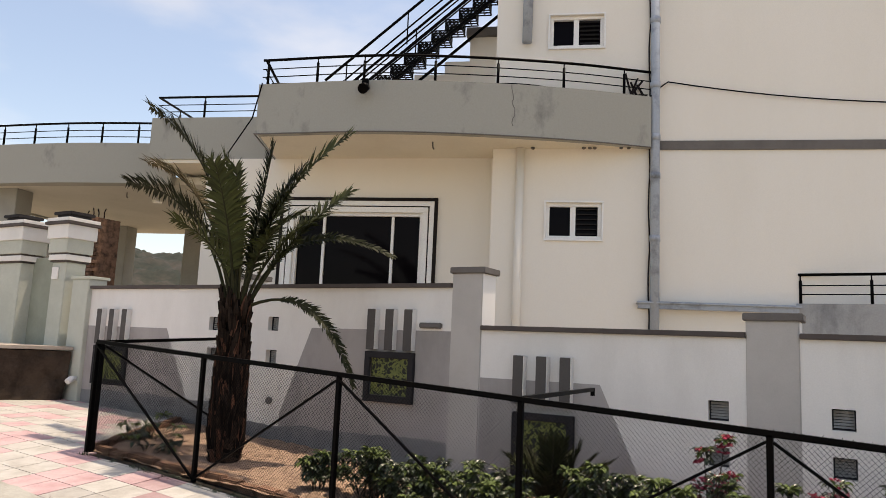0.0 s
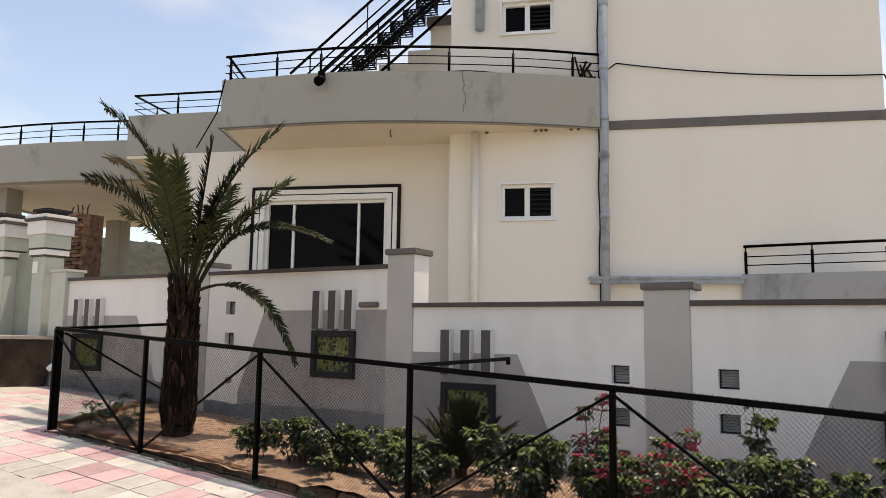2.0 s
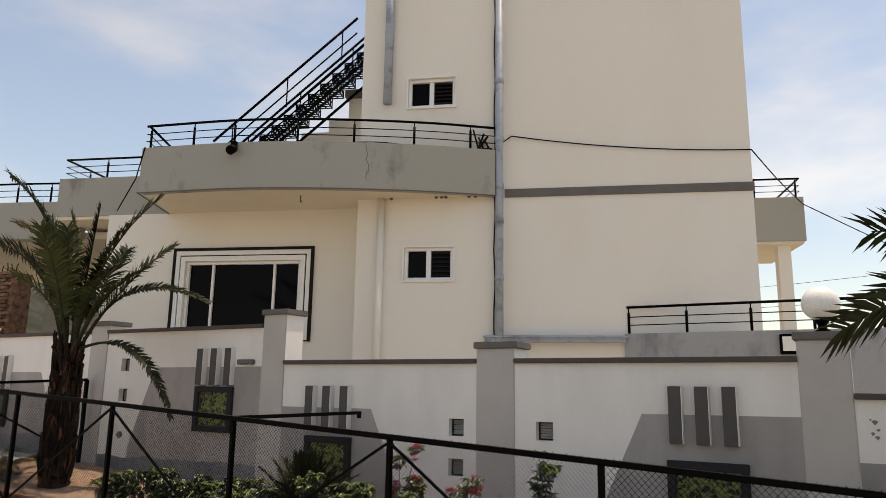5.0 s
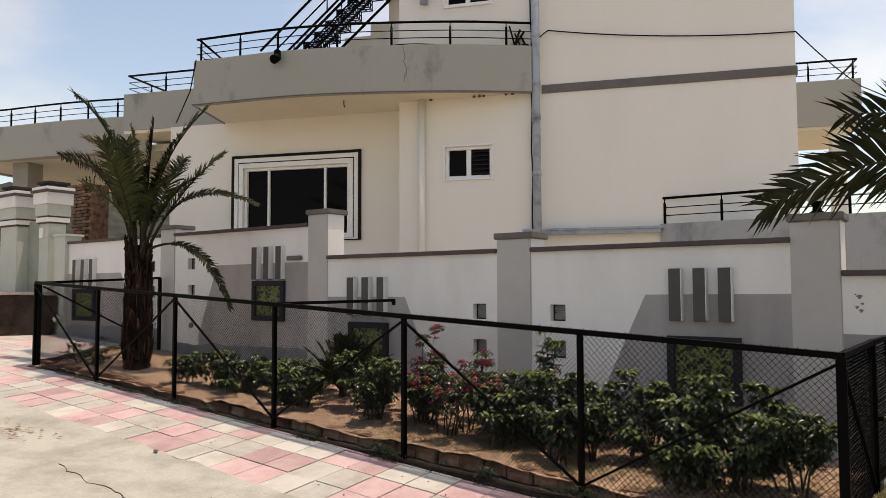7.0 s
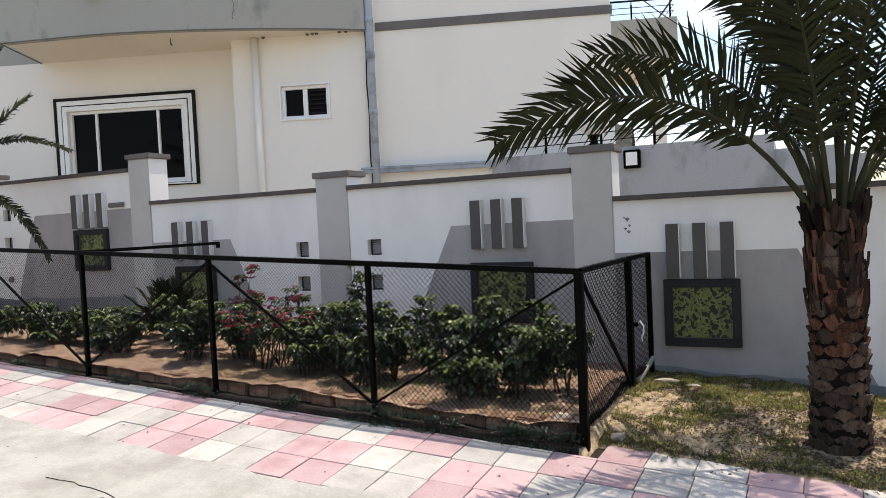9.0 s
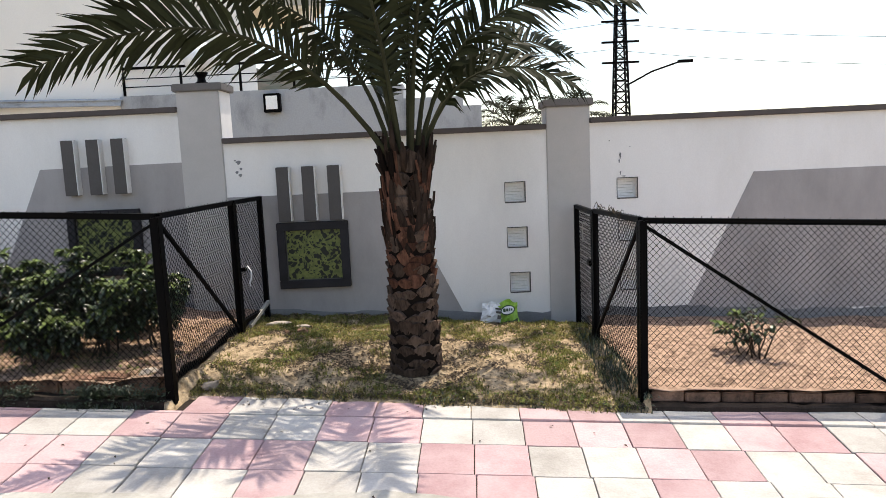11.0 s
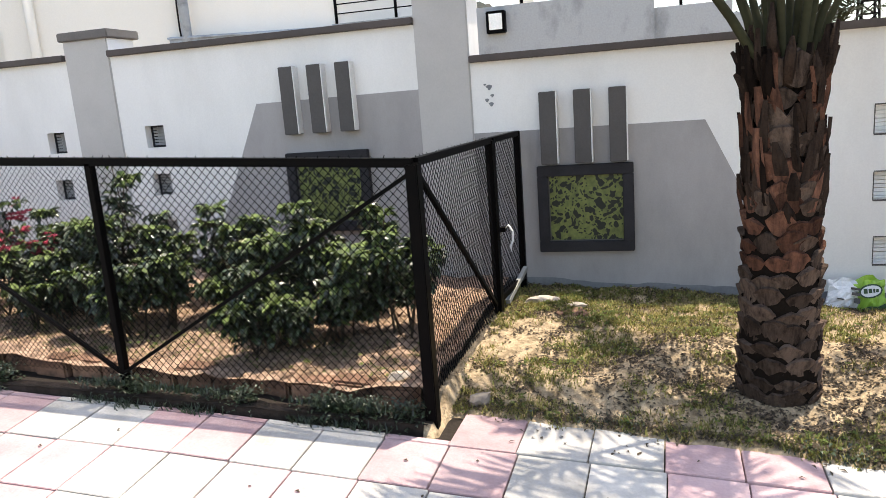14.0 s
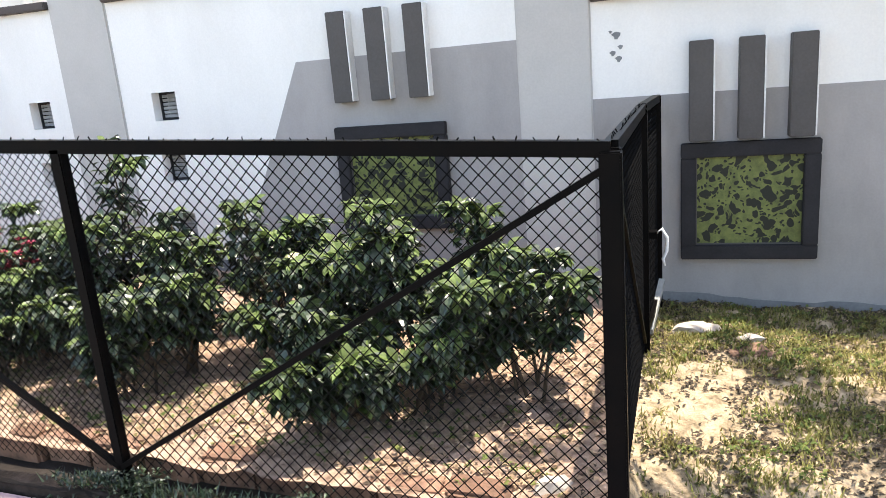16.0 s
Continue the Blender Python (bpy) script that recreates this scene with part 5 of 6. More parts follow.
def palm(label, x, y, zb, zt, r0, r1, fronds, seed, rows, per, width, split, young, blade, dense):
    """split: the part of the trunk's height that carries rounded boots; above it the trunk is shredded."""
    rnd = random.Random(seed)
    p = thing("date_palm", label, "palm tree")
    # near-black core: the shade in the gaps of the bark is its colour
    bm = bmesh.new()
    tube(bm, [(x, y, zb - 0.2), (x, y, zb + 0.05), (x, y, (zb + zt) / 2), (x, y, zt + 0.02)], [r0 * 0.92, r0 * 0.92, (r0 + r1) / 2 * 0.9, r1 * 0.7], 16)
    t = part("trunk", bm, M_CORE, p, "palm trunk core darkened as shade between leaf bases")
    zs = zb + (zt - zb) * split
    rs = r0 + (r1 - r0) * split
    bm = bmesh.new()
    boots(bm, x, y, zb - 0.03, zs, r0, rs, rows, per, rnd)
    if split > 0.3:
        boots(bm, x, y, zs - 0.04, zt - 0.16, rs, r1, 6, 7, rnd, 1.5, -1.0, 0.45)
    part("bark", bm, [M_BARK, M_BARKR], t, "rounded overlapping leaf bases")
    bm = bmesh.new()
    shreds(bm, x, y, zs - 0.12, zt - 0.10, rs, r1, int((480 if split < 0.3 else 140) * (zt - zs)), rnd)
    if split < 0.3:
        shreds(bm, x, y, zb, zs, r0 * 1.02, rs * 1.03, 25, rnd)
    part("fibre", bm, [M_FIBRE, M_BARKR], t, "ragged dark fibre")
    for ctrl, tip, kind, twist in fronds:
        ctrl, tip = Vector(ctrl), Vector(tip)
        bm = bmesh.new()
        away = Vector((ctrl.x - x, ctrl.y - y, 0))
        root = Vector((x, y, zt - 0.05)) + (away.normalized() if away.length > 0.05 else Vector((0, -1, 0))) * r1 * min(0.85, 0.3 + away.length)
        length = (ctrl - root).length * 0.6 + (tip - root).length * 0.5
        frond(bm, root, ctrl, tip, width * ((0.46 if width < 0.35 else 0.8) if kind == "slim" else 1.0), rnd, int(length * dense), 0.55 if kind == "hang" else 0.22, 0.24, 0.8, radians(twist), 0.018, blade)
        part("frond", bm, [M_PALMD if kind == "dry" else (M_PALMY if kind != "slim" and rnd.random() < young else M_PALM), M_RACHIS], p, "dry brown frond" if kind == "dry" else "")
    bm = bmesh.new()
    for k in range(22):
        a = rnd.uniform(0, math.tau)
        d = Vector((math.cos(a), math.sin(a), 0))
        q = Vector((x, y, zt - 0.16 + rnd.uniform(-0.10, 0.1)))
        tube(bm, [q + d * r1 * 0.7, q + d * (r1 + 0.02) + Vector((0, 0, 0.12)), q + d * (r1 + rnd.uniform(0.0, 0.06)) + Vector((0, 0, rnd.uniform(0.15, 0.30)))], [0.032, 0.024, 0.008], 5)
    part("stub_ring", bm, M_FIBRE, p, "ragged stalk stubs")
    return p


# small palm in the bed
PX, PY = -5.88, 5.72
palm("young date palm with shaggy dark trunk in the bed", PX, PY, 0.36, 2.10, 0.185, 0.148, [
    ((-6.12, 5.68, 3.74), (-7.50, 5.60, 4.49), "", 35), ((-6.36, 5.62, 3.36), (-7.66, 5.50, 3.53), "", 45), ((-6.55, 5.89, 3.62), (-8.15, 6.10, 3.98), "dry", 30),
    ((-5.67, 5.70, 2.95), (-5.39, 5.60, 3.78), "", 70), ((-5.59, 5.74, 3.34), (-4.50, 5.80, 3.87), "", 50), ((-5.58, 5.84, 2.83), (-5.03, 6.10, 3.07), "", 20),
    ((-5.58, 6.12, 3.25), (-4.42, 6.60, 2.66), "slim", 40), ((-5.03, 6.12, 2.43), (-4.74, 6.40, 1.23), "slim", 45), ((-5.95, 5.81, 3.10), (-6.58, 6.00, 3.89), "", 60),
    ((-5.82, 5.49, 2.71), (-6.40, 5.20, 2.96), "", 25), ((-5.75, 5.45, 2.85), (-5.60, 5.0, 3.45), "", 10), ((-5.98, 6.1, 2.9), (-6.15, 6.6, 3.5), "", 10),
    ((-5.45, 6.0, 2.9), (-4.95, 6.4, 3.4), "", 30),
    ((-5.82, 5.6, 2.9), (-5.78, 5.45, 3.55), "", 65), ((-6.0, 5.68, 3.0), (-6.30, 5.55, 3.68), "", 50), ((-5.7, 5.75, 3.0), (-5.12, 5.75, 3.5), "", 45),
    ((-6.1, 5.65, 2.9), (-6.80, 5.60, 3.25), "", 40), ((-5.6, 5.65, 2.85), (-4.95, 5.60, 3.0), "", 35), ((-6.2, 6.0, 2.75), (-6.9, 6.3, 2.95), "", 40)], 3, 5, 7, 0.29, 0.14, 0.62, 0.013, 62)
# large palm on the lawn
LX, LY = 4.40, 5.45
palm("mature date palm with scaly brown trunk on the lawn", LX, LY, -0.15, 1.46, 0.198, 0.16, [
    ((3.55, 4.93, 2.67), (2.59, 4.08, 1.93), "", 58), ((4.05, 5.55, 2.63), (2.80, 5.66, 2.71), "", 58), ((4.31, 5.48, 2.46), (3.60, 5.50, 3.25), "", 55),
    ((4.46, 5.30, 2.4), (4.55, 5.20, 3.4), "", 75), ((4.58, 5.43, 2.3), (4.98, 5.40, 3.2), "", 55), ((4.74, 5.47, 2.66), (5.98, 5.50, 2.44), "", 58),
    ((4.80, 5.52, 2.29), (5.63, 5.60, 1.87), "hang", 50), ((4.49, 5.70, 2.37), (4.12, 5.95, 3.35), "", 60),
    ((4.3, 5.1, 2.4), (4.1, 4.5, 3.1), "", 15), ((4.2, 5.8, 2.3), (3.9, 6.4, 2.7), "", 25),
    ((4.22, 5.15, 3.05), (3.45, 4.50, 3.30), "", 20), ((4.55, 5.10, 3.0), (4.85, 4.45, 3.25), "", 15),
    ((4.08, 6.05, 2.55), (3.50, 6.95, 2.25), "slim", 50), ((4.95, 6.0, 2.6), (5.80, 6.80, 2.2), "slim", 50)], 8, 13, 10, 0.40, 0.60, 0.0, 0.0150, 34)


# far palms behind the wall
def far_palm(x, y, z, s, seed):
    rnd = random.Random(seed)
    p = thing("distant_palm", "distant date palm crown behind the wall", "palm tree", group="distant palms")
    bm = bmesh.new()
    tube(bm, [(x, y, -0.6), (x, y, z)], [0.2 * s, 0.16 * s], 10)
    part("trunk", bm, M_BARK, p)
    bm = bmesh.new()
    for k in range(15):
        a = k * 2.4
        el = radians(rnd.uniform(5, 70))
        d = Vector((math.cos(a) * math.cos(el), math.sin(a) * math.cos(el), math.sin(el)))
        r = Vector((x, y, z))
        frond(bm, r, r + d * s * 1.1, r + d * s * 1.9 - Vector((0, 0, 0.8 * s)), 0.50 * s, rnd, 34, 0.4, blade=0.014)
    part("crown", bm, [M_PALM, M_RACHIS], p)
far_palm(6.3, 19.0, 2.05, 0.72, 1)
far_palm(7.75, 19.5, 2.05, 0.8, 2)


# ---- shrubs ----
def leaf(bm, p, way, length, width, sag, rnd, index=0):
    """A folded, drooping leaf of four triangles."""
    side = way.cross(Vector((0, 0, 1)))
    side = side.normalized() if side.length > 0.05 else Vector((1, 0, 0))
    side = (side + Vector((0, 0, rnd.uniform(-0.5, 0.5)))).normalized() * width / 2
    mid = p + way * length * 0.45
    end = p + way * length * 0.85 - Vector((0, 0, sag * length))
    a, c = bm.verts.new(p), bm.verts.new(end)
    lift = Vector((0, 0, width * 0.22))
    l, r, m = bm.verts.new(mid + side + lift), bm.verts.new(mid - side + lift), bm.verts.new(mid)
    for f in ((a, m, l), (a, r, m), (l, m, c), (m, r, c)):
        bm.faces.new(f).material_index = index


def blade_leaf(bm, p, a, rise, bend, length, width, rnd, index=0):
    """A broad leaf whose midrib leaves its stalk at the angle rise and arches down by bend, its two halves folded up along the rib."""
    out = Vector((math.cos(a), math.sin(a), 0))
    across = Vector((-math.sin(a), math.cos(a), 0))
    roll = rnd.uniform(-0.5, 0.5)
    rows, q, el = [], p.copy(), rise
    for k, w in enumerate((0.10, 0.86, 1.0, 0.62, 0.0)):
        d = out * math.cos(el) + Vector((0, 0, math.sin(el)))
        up = Vector((0, 0, math.cos(el))) - out * math.sin(el)
        side = across * math.cos(roll) + up * math.sin(roll)
        n = up * math.cos(roll) - across * math.sin(roll)
        if k == 4:
            rows.append([bm.verts.new(q)])
        else:
            h = width / 2 * w
            rows.append([bm.verts.new(q + side * h + n * h * 0.35), bm.verts.new(q), bm.verts.new(q - side * h + n * h * 0.35)])
        q = q + d * length * 0.27
        el -= bend / 4
    for r0, r1 in zip(rows, rows[1:3] + rows[3:4]):
        bm.faces.new((r0[0], r0[1], r1[1], r1[0])).material_index = index
        bm.faces.new((r0[1], r0[2], r1[2], r1[1])).material_index = index
    r0, t = rows[3], rows[4][0]
    bm.faces.new((r0[0], r0[1], t)).material_index = index
    bm.faces.new((r0[1], r0[2], t)).material_index = index


def bush(x, y, height, spread, seed, count, label, flowers=(), group="bed shrubs", leaf_len=(0.04, 0.092), leaf_w=0.47, young=0.22):
    """A shrub of bare stalks that fork low, each set with whorls of drooping leaves from a third of its height upwards."""
    rnd = random.Random(seed)
    z = gz(x, y) + 0.03
    b = thing("garden_shrub", label, "shrub", (x, y, z), group)
    stems = bmesh.new()
    bm = bmesh.new()
    tips = []
    for k in range(max(7, int(spread * 30))):
        a = rnd.uniform(0, math.tau)
        r = spread * math.sqrt(rnd.random())
        h = height * (1 - 0.42 * (r / spread) ** 2) * rnd.uniform(0.55, 1.08) * (1.2 if k % 9 == 4 else 1.0)
        top = Vector((r * math.cos(a), r * math.sin(a), h))
        mid = Vector((top.x * 0.45 + rnd.uniform(-0.05, 0.05), top.y * 0.45 + rnd.uniform(-0.05, 0.05), h * 0.5))
        foot = Vector((rnd.uniform(-0.08, 0.08) + top.x * 0.25, rnd.uniform(-0.08, 0.08) + top.y * 0.25, -0.04))
        tube(stems, [foot, mid, top], [0.009, 0.006, 0.003], 4)
        tips.append((foot, mid, top))
    done = 0
    while done < count:
        foot, mid, top = rnd.choice(tips)
        crown = rnd.random() < 0.35
        t = 1.0 if crown else rnd.uniform(0.36, 0.97) ** 0.75
        p = foot * (1 - t) ** 2 + mid * 2 * t * (1 - t) + top * t * t
        n = rnd.randint(6, 9) if crown else rnd.randint(3, 5)
        a0 = rnd.uniform(0, math.tau)
        fresh = crown and rnd.random() < young * 2.2
        for q in range(n):
            a = a0 + q * 2.4 + rnd.uniform(-0.3, 0.3)
            stalk = p + Vector((math.cos(a), math.sin(a), rnd.uniform(-0.2, 0.4))) * rnd.uniform(0.01, 0.05)
            ln = rnd.uniform(*leaf_len) * (0.75 if crown and q > 4 else 1.0)
            light = fresh and rnd.random() < 0.8 or rnd.random() < young * 0.25
            blade_leaf(bm, stalk, a, rnd.uniform(-0.35, 0.75) + (0.3 if fresh else 0.0), rnd.uniform(0.7, 2.3), ln, ln * leaf_w * rnd.uniform(0.8, 1.25), rnd, 1 if light else 0)
            done += 1
    part("stalk", stems, M_STEM, b)
    part("foliage", bm, [M_BUSH, M_BUSH2], b)
    for m, n, s in flowers:
        fl = bmesh.new()
        for i in range(n):
            foot, mid, top = rnd.choice(tips)
            c = top + Vector((rnd.uniform(-0.05, 0.05), rnd.uniform(-0.05, 0.05), rnd.uniform(-0.12, 0.03)))
            for q in range(6):
                a = q * math.tau / 6 + rnd.random()
                way = Vector((math.cos(a), math.sin(a), rnd.uniform(0.1, 0.9))).normalized()
                leaf(fl, c + way * s * 0.1, way, s, s * 0.7, 0.1, rnd)
        part("blossom", fl, m, b, "pink blossom" if m is M_PINK else "pale blossom")
    return b


G = "leafy green shrub with drooping leaves in dry soil"
for i, (x, y, h, s, n) in enumerate([
        (2.02, 5.48, 0.74, 0.36, 980), (2.40, 5.62, 0.80, 0.24, 520), (1.80, 5.24, 0.50, 0.24, 420), (1.72, 5.75, 0.78, 0.30, 700), (1.28, 5.95, 0.62, 0.28, 520), (0.92, 5.62, 0.55, 0.22, 380),
        (0.75, 5.38, 0.58, 0.24, 460), (0.42, 5.68, 0.60, 0.30, 620), (0.28, 6.05, 0.95, 0.14, 150), (0.10, 5.45, 0.52, 0.26, 460), (2.15, 6.1, 0.62, 0.28, 420),
        (-0.75, 5.7, 0.60, 0.34, 560), (-1.35, 5.5, 0.62, 0.36, 660), (-1.75, 5.85, 0.68, 0.36, 640), (-2.3, 5.4, 0.46, 0.32, 460), (-2.75, 5.7, 0.42, 0.34, 420),
        (-3.35, 5.45, 0.42, 0.34, 520), (-3.85, 5.55, 0.44, 0.34, 520), (-4.25, 5.35, 0.36, 0.24, 260), (0.62, 6.0, 0.62, 0.26, 360), (1.05, 6.25, 0.60, 0.26, 360), (1.5, 6.3, 0.62, 0.26, 360), (0.05, 5.9, 0.62, 0.28, 420), (-0.35, 6.1, 0.6, 0.28, 380), (-3.0, 6.2, 0.4, 0.3, 300), (-3.6, 6.1, 0.36, 0.3, 260)]):
    fl = [(M_PALE, 3, 0.042)] if i in (0, 3, 6, 7, 11, 13) else []
    bush(x, y, h * 1.10, s * 1.10, 20 + i, int(n * 2.9), G, fl)
bush(-0.42, 5.55, 0.98, 0.42, 70, 640, "shrub with pink bougainvillea blossom and dark leaves", [(M_PINK, 130, 0.042)], leaf_len=(0.04, 0.08))
bush(-0.98, 5.75, 0.92, 0.34, 71, 420, "shrub with pink bougainvillea blossom and dark leaves", [(M_PINK, 100, 0.042)], leaf_len=(0.04, 0.08))
bush(-6.55, 5.35, 0.24, 0.34, 72, 120, "straggly low plant beside the palm", leaf_len=(0.05, 0.09))
bush(-7.15, 5.75, 0.30, 0.36, 74, 150, "straggly low plant beside the palm", leaf_len=(0.05, 0.10))
bush(7.0, 5.7, 0.4, 0.3, 73, 200, G)

# young palm among the shrubs
rnd = random.Random(12)
p = thing("palm_shrub", "small dark spiky palm among shrubs", "palm")
for k in range(26):
    bm = bmesh.new()
    a, el = k * 2.4, radians(rnd.uniform(35, 86))
    d = Vector((math.cos(a) * math.cos(el), math.sin(a) * math.cos(el), math.sin(el)))
    r = Vector((-2.35, 6.12, gz(-2.35, 6) + 0.1))
    frond(bm, r, r + d * 0.44, r + d * rnd.uniform(0.62, 0.84) - Vector((0, 0, 0.12)), 0.15, rnd, 26, 0.2, 0.2, 1.3, blade=0.008)
    part("frond", bm, [M_PALM, M_RACHIS], p)
bm = bmesh.new()
tube(bm, [(-2.35, 6.12, gz(-2.35, 6) - 0.05), (-2.35, 6.12, gz(-2.35, 6) + 0.16)], [0.07, 0.06], 8)
part("trunk", bm, M_BARK, p)


# ---- grass, straw and litter ----
def tufts(bm, spots, rnd, size, per, height=gz):
    for x, y in spots:
        z = height(x, y)
        for k in range(per):
            a = rnd.uniform(0, math.tau)
            h = rnd.uniform(*size)
            q = Vector((x + rnd.uniform(-0.03, 0.03), y + rnd.uniform(-0.03, 0.03), z))
            o = Vector((math.cos(a), math.sin(a), 0))
            s = Vector((-o.y, o.x, 0)) * 0.0042
            e = q + o * h * rnd.uniform(0.3, 1.2) + Vector((0, 0, h))
            bm.faces.new([bm.verts.new(q - s), bm.verts.new(q + s), bm.verts.new(e)])


def lawn_green(x, y):
    """How green the lawn is at a place: patchy, greenest by the wall and the verge, bare round the trunk."""
    g = 1.6 * noise.noise((x * 2.1, y * 2.1, 8)) + 1.2 * noise.noise((x * 6, y * 6, 2)) - 0.22
    g += 0.7 * max(0.0, min(1.0, (y - 6.0) / 0.5)) + (0.7 if 0 < y - lawn_edge(x) < 0.16 else 0.0) + 0.35 * max(0.0, 1 - math.hypot(x - 3.4, y - 5.9) / 0.7)
    return g - 0.9 * max(0.0, 1 - math.hypot(x - 4.3, (y - 5.5) * 1.2) / 0.75)


rnd = random.Random(31)
spots = []
while len(spots) < 5600:
    x, y = rnd.uniform(2.86, 5.88), rnd.uniform(4.72, 7.03)
    if y > lawn_edge(x) - 0.03 and lawn_green(x, y) > rnd.uniform(-0.45, 0.45):
        spots.append((x, y))
bm = bmesh.new()
tufts(bm, spots, rnd, (0.008, 0.034), 7, lawn_z)
thing("grass", "short sparse yellow-green grass on sandy soil", "grass", kind="stuff", bm=bm, material=M_GRASS)
bm = bmesh.new()
spots = []
while len(spots) < 900:
    x = rnd.uniform(-6.9, 6.0)
    if noise.noise((x * 2.3, 3, 1)) + 0.5 * noise.noise((x * 9, 1, 1)) + (0.25 if 0.9 < x < 2.8 else 0) > rnd.uniform(-0.1, 0.6):
        spots.append((x, rnd.gauss(4.785, 0.02) if x < 2.84 else lawn_edge(min(x, 5.9)) + abs(rnd.gauss(0, 0.05))))
tufts(bm, spots, rnd, (0.008, 0.045), 6)
for k in range(3200):
    x = rnd.choice(spots)[0] + rnd.gauss(0, 0.05) if k % 3 == 0 else rnd.choice((-5.6, -3.1, -0.7, 0.35, 1.22, 1.86, 2.30, 2.38, 2.55, 2.72)) + rnd.gauss(0, 0.05)
    y = rnd.gauss(4.83, 0.035) if x < 2.84 else lawn_edge(min(x, 5.9)) + abs(rnd.gauss(0.01, 0.05))
    a = rnd.uniform(0, math.tau)
    leaf(bm, Vector((x, y, (gz(x, y) if x > 2.84 or y < 4.79 else base_z(x) - 0.05) + rnd.uniform(0.0, 0.04 if k % 3 == 0 else 0.085))), Vector((math.cos(a), math.sin(a), rnd.uniform(0, 0.8))).normalized(), rnd.uniform(0.015, 0.045), 0.015, 0.3, rnd)
tufts(bm, [(rnd.uniform(5.68, 5.98), rnd.uniform(4.98, 6.4)) for k in range(260)], rnd, (0.03, 0.11), 5)
thing("verge_weeds", "dark weeds along the kerb", "weeds", kind="stuff", bm=bm, material=M_BUSH)
bm = bmesh.new()
for k in range(26000):
    x, y = rnd.uniform(-6.9, 2.78) if k % 2 else rnd.uniform(-1.5, 2.78), rnd.uniform(4.95, 7.0)
    a, ln = rnd.uniform(0, math.tau), rnd.uniform(0.015, 0.06)
    z = gz(x, y) + 0.05 + 0.03
    z += 0.035 * noise.noise((x * 1.7, y * 1.7, 7)) - 0.028
    d, s = Vector((math.cos(a), math.sin(a), rnd.uniform(-0.1, 0.35))) * ln, Vector((-math.sin(a), math.cos(a), 0)) * 0.003
    q = Vector((x, y, z))
    bm.faces.new([bm.verts.new(q - s), bm.verts.new(q + s), bm.verts.new(q + d)])
for k in range(9000):
    x, y = rnd.uniform(-0.8, 2.78), rnd.uniform(4.98, 6.4)
    a = rnd.uniform(0, math.tau)
    z = gz(x, y) + 0.06 + 0.045 * noise.noise((x * 1.7, y * 1.7, 7)) + 0.022 * noise.noise((x * 6, y * 6, 7)) + 0.022 * noise.noise((x * 17, y * 17, 7)) + rnd.uniform(0, 0.008)
    leaf(bm, Vector((x, y, z)), Vector((math.cos(a), math.sin(a), rnd.uniform(-0.1, 0.35))).normalized(), rnd.uniform(0.015, 0.05), rnd.uniform(0.006, 0.018), 0.1, rnd)
for k in range(2500):
    x, y = rnd.uniform(2.85, 5.85), rnd.uniform(4.95, 7.0)
    a, ln = rnd.uniform(0, math.tau), rnd.uniform(0.01, 0.05)
    q = Vector((x, y, lawn_z(x, y) + 0.006))
    d, s = Vector((math.cos(a), math.sin(a), rnd.uniform(-0.1, 0.2))) * ln, Vector((-math.sin(a), math.cos(a), 0)) * 0.003
    bm.faces.new([bm.verts.new(q - s), bm.verts.new(q + s), bm.verts.new(q + d)])
thing("straw_litter", "scattered dry straw and leaf litter", "straw", kind="stuff", bm=bm, material=M_STRAW)


bm = bmesh.new()
for k in range(21000):
    if k % 3 == 1:
        x, y = rnd.uniform(-2.0, 2.78), rnd.uniform(4.92, 6.7)
    else:
        x, y = rnd.uniform(2.85, 5.85), rnd.uniform(4.72, 7.0)
        while noise.noise((x * 5, y * 5, 6)) < rnd.uniform(-0.15, 0.45):
            x, y = rnd.uniform(2.85, 5.85), rnd.uniform(4.72, 7.0)
    a = rnd.uniform(0, math.tau)
    if k % 12 == 0:
        x = rnd.uniform(2.86, 5.88)
        y = lawn_edge(x) + rnd.gauss(0.03, 0.03)
    elif k % 12 in (4, 8):
        x, y = rnd.gauss(4.25, 0.42), rnd.gauss(5.55, 0.28)
    elif k % 12 == 10:
        # litter massed here stands for the trench shadow and dark soil
        x, y = rnd.uniform(2.86, 5.88), 7.045 - abs(rnd.gauss(0, 0.035))
    elif k % 240 == 6:
        x, y = rnd.uniform(-6, 6), rnd.uniform(3.3, 4.7)
    if 2.82 < x < 5.9 and y > lawn_edge(x):
        z = lawn_z(x, y) + rnd.uniform(-0.002, 0.012)
    elif x < 2.82 and y > 4.9:
        z = gz(x, y) + 0.058 + 0.045 * noise.noise((x * 1.7, y * 1.7, 7)) + 0.022 * noise.noise((x * 6, y * 6, 7)) + 0.022 * noise.noise((x * 17, y * 17, 7)) + rnd.uniform(0, 0.012)
    else:
        if y > 4.6 and rnd.random() < 0.95:
            continue
        z = pave_z(x, y) + 0.004
    leaf(bm, Vector((x, y, z)), Vector((math.cos(a), math.sin(a), rnd.uniform(0, 0.3))).normalized(), rnd.uniform(0.012, 0.045), 0.014, 0.2, rnd)
thing("leaf_litter", "dark dead leaf litter on the soil, massed as a shadow line by the wall", "leaves", kind="stuff", bm=bm, material=M_STEM)


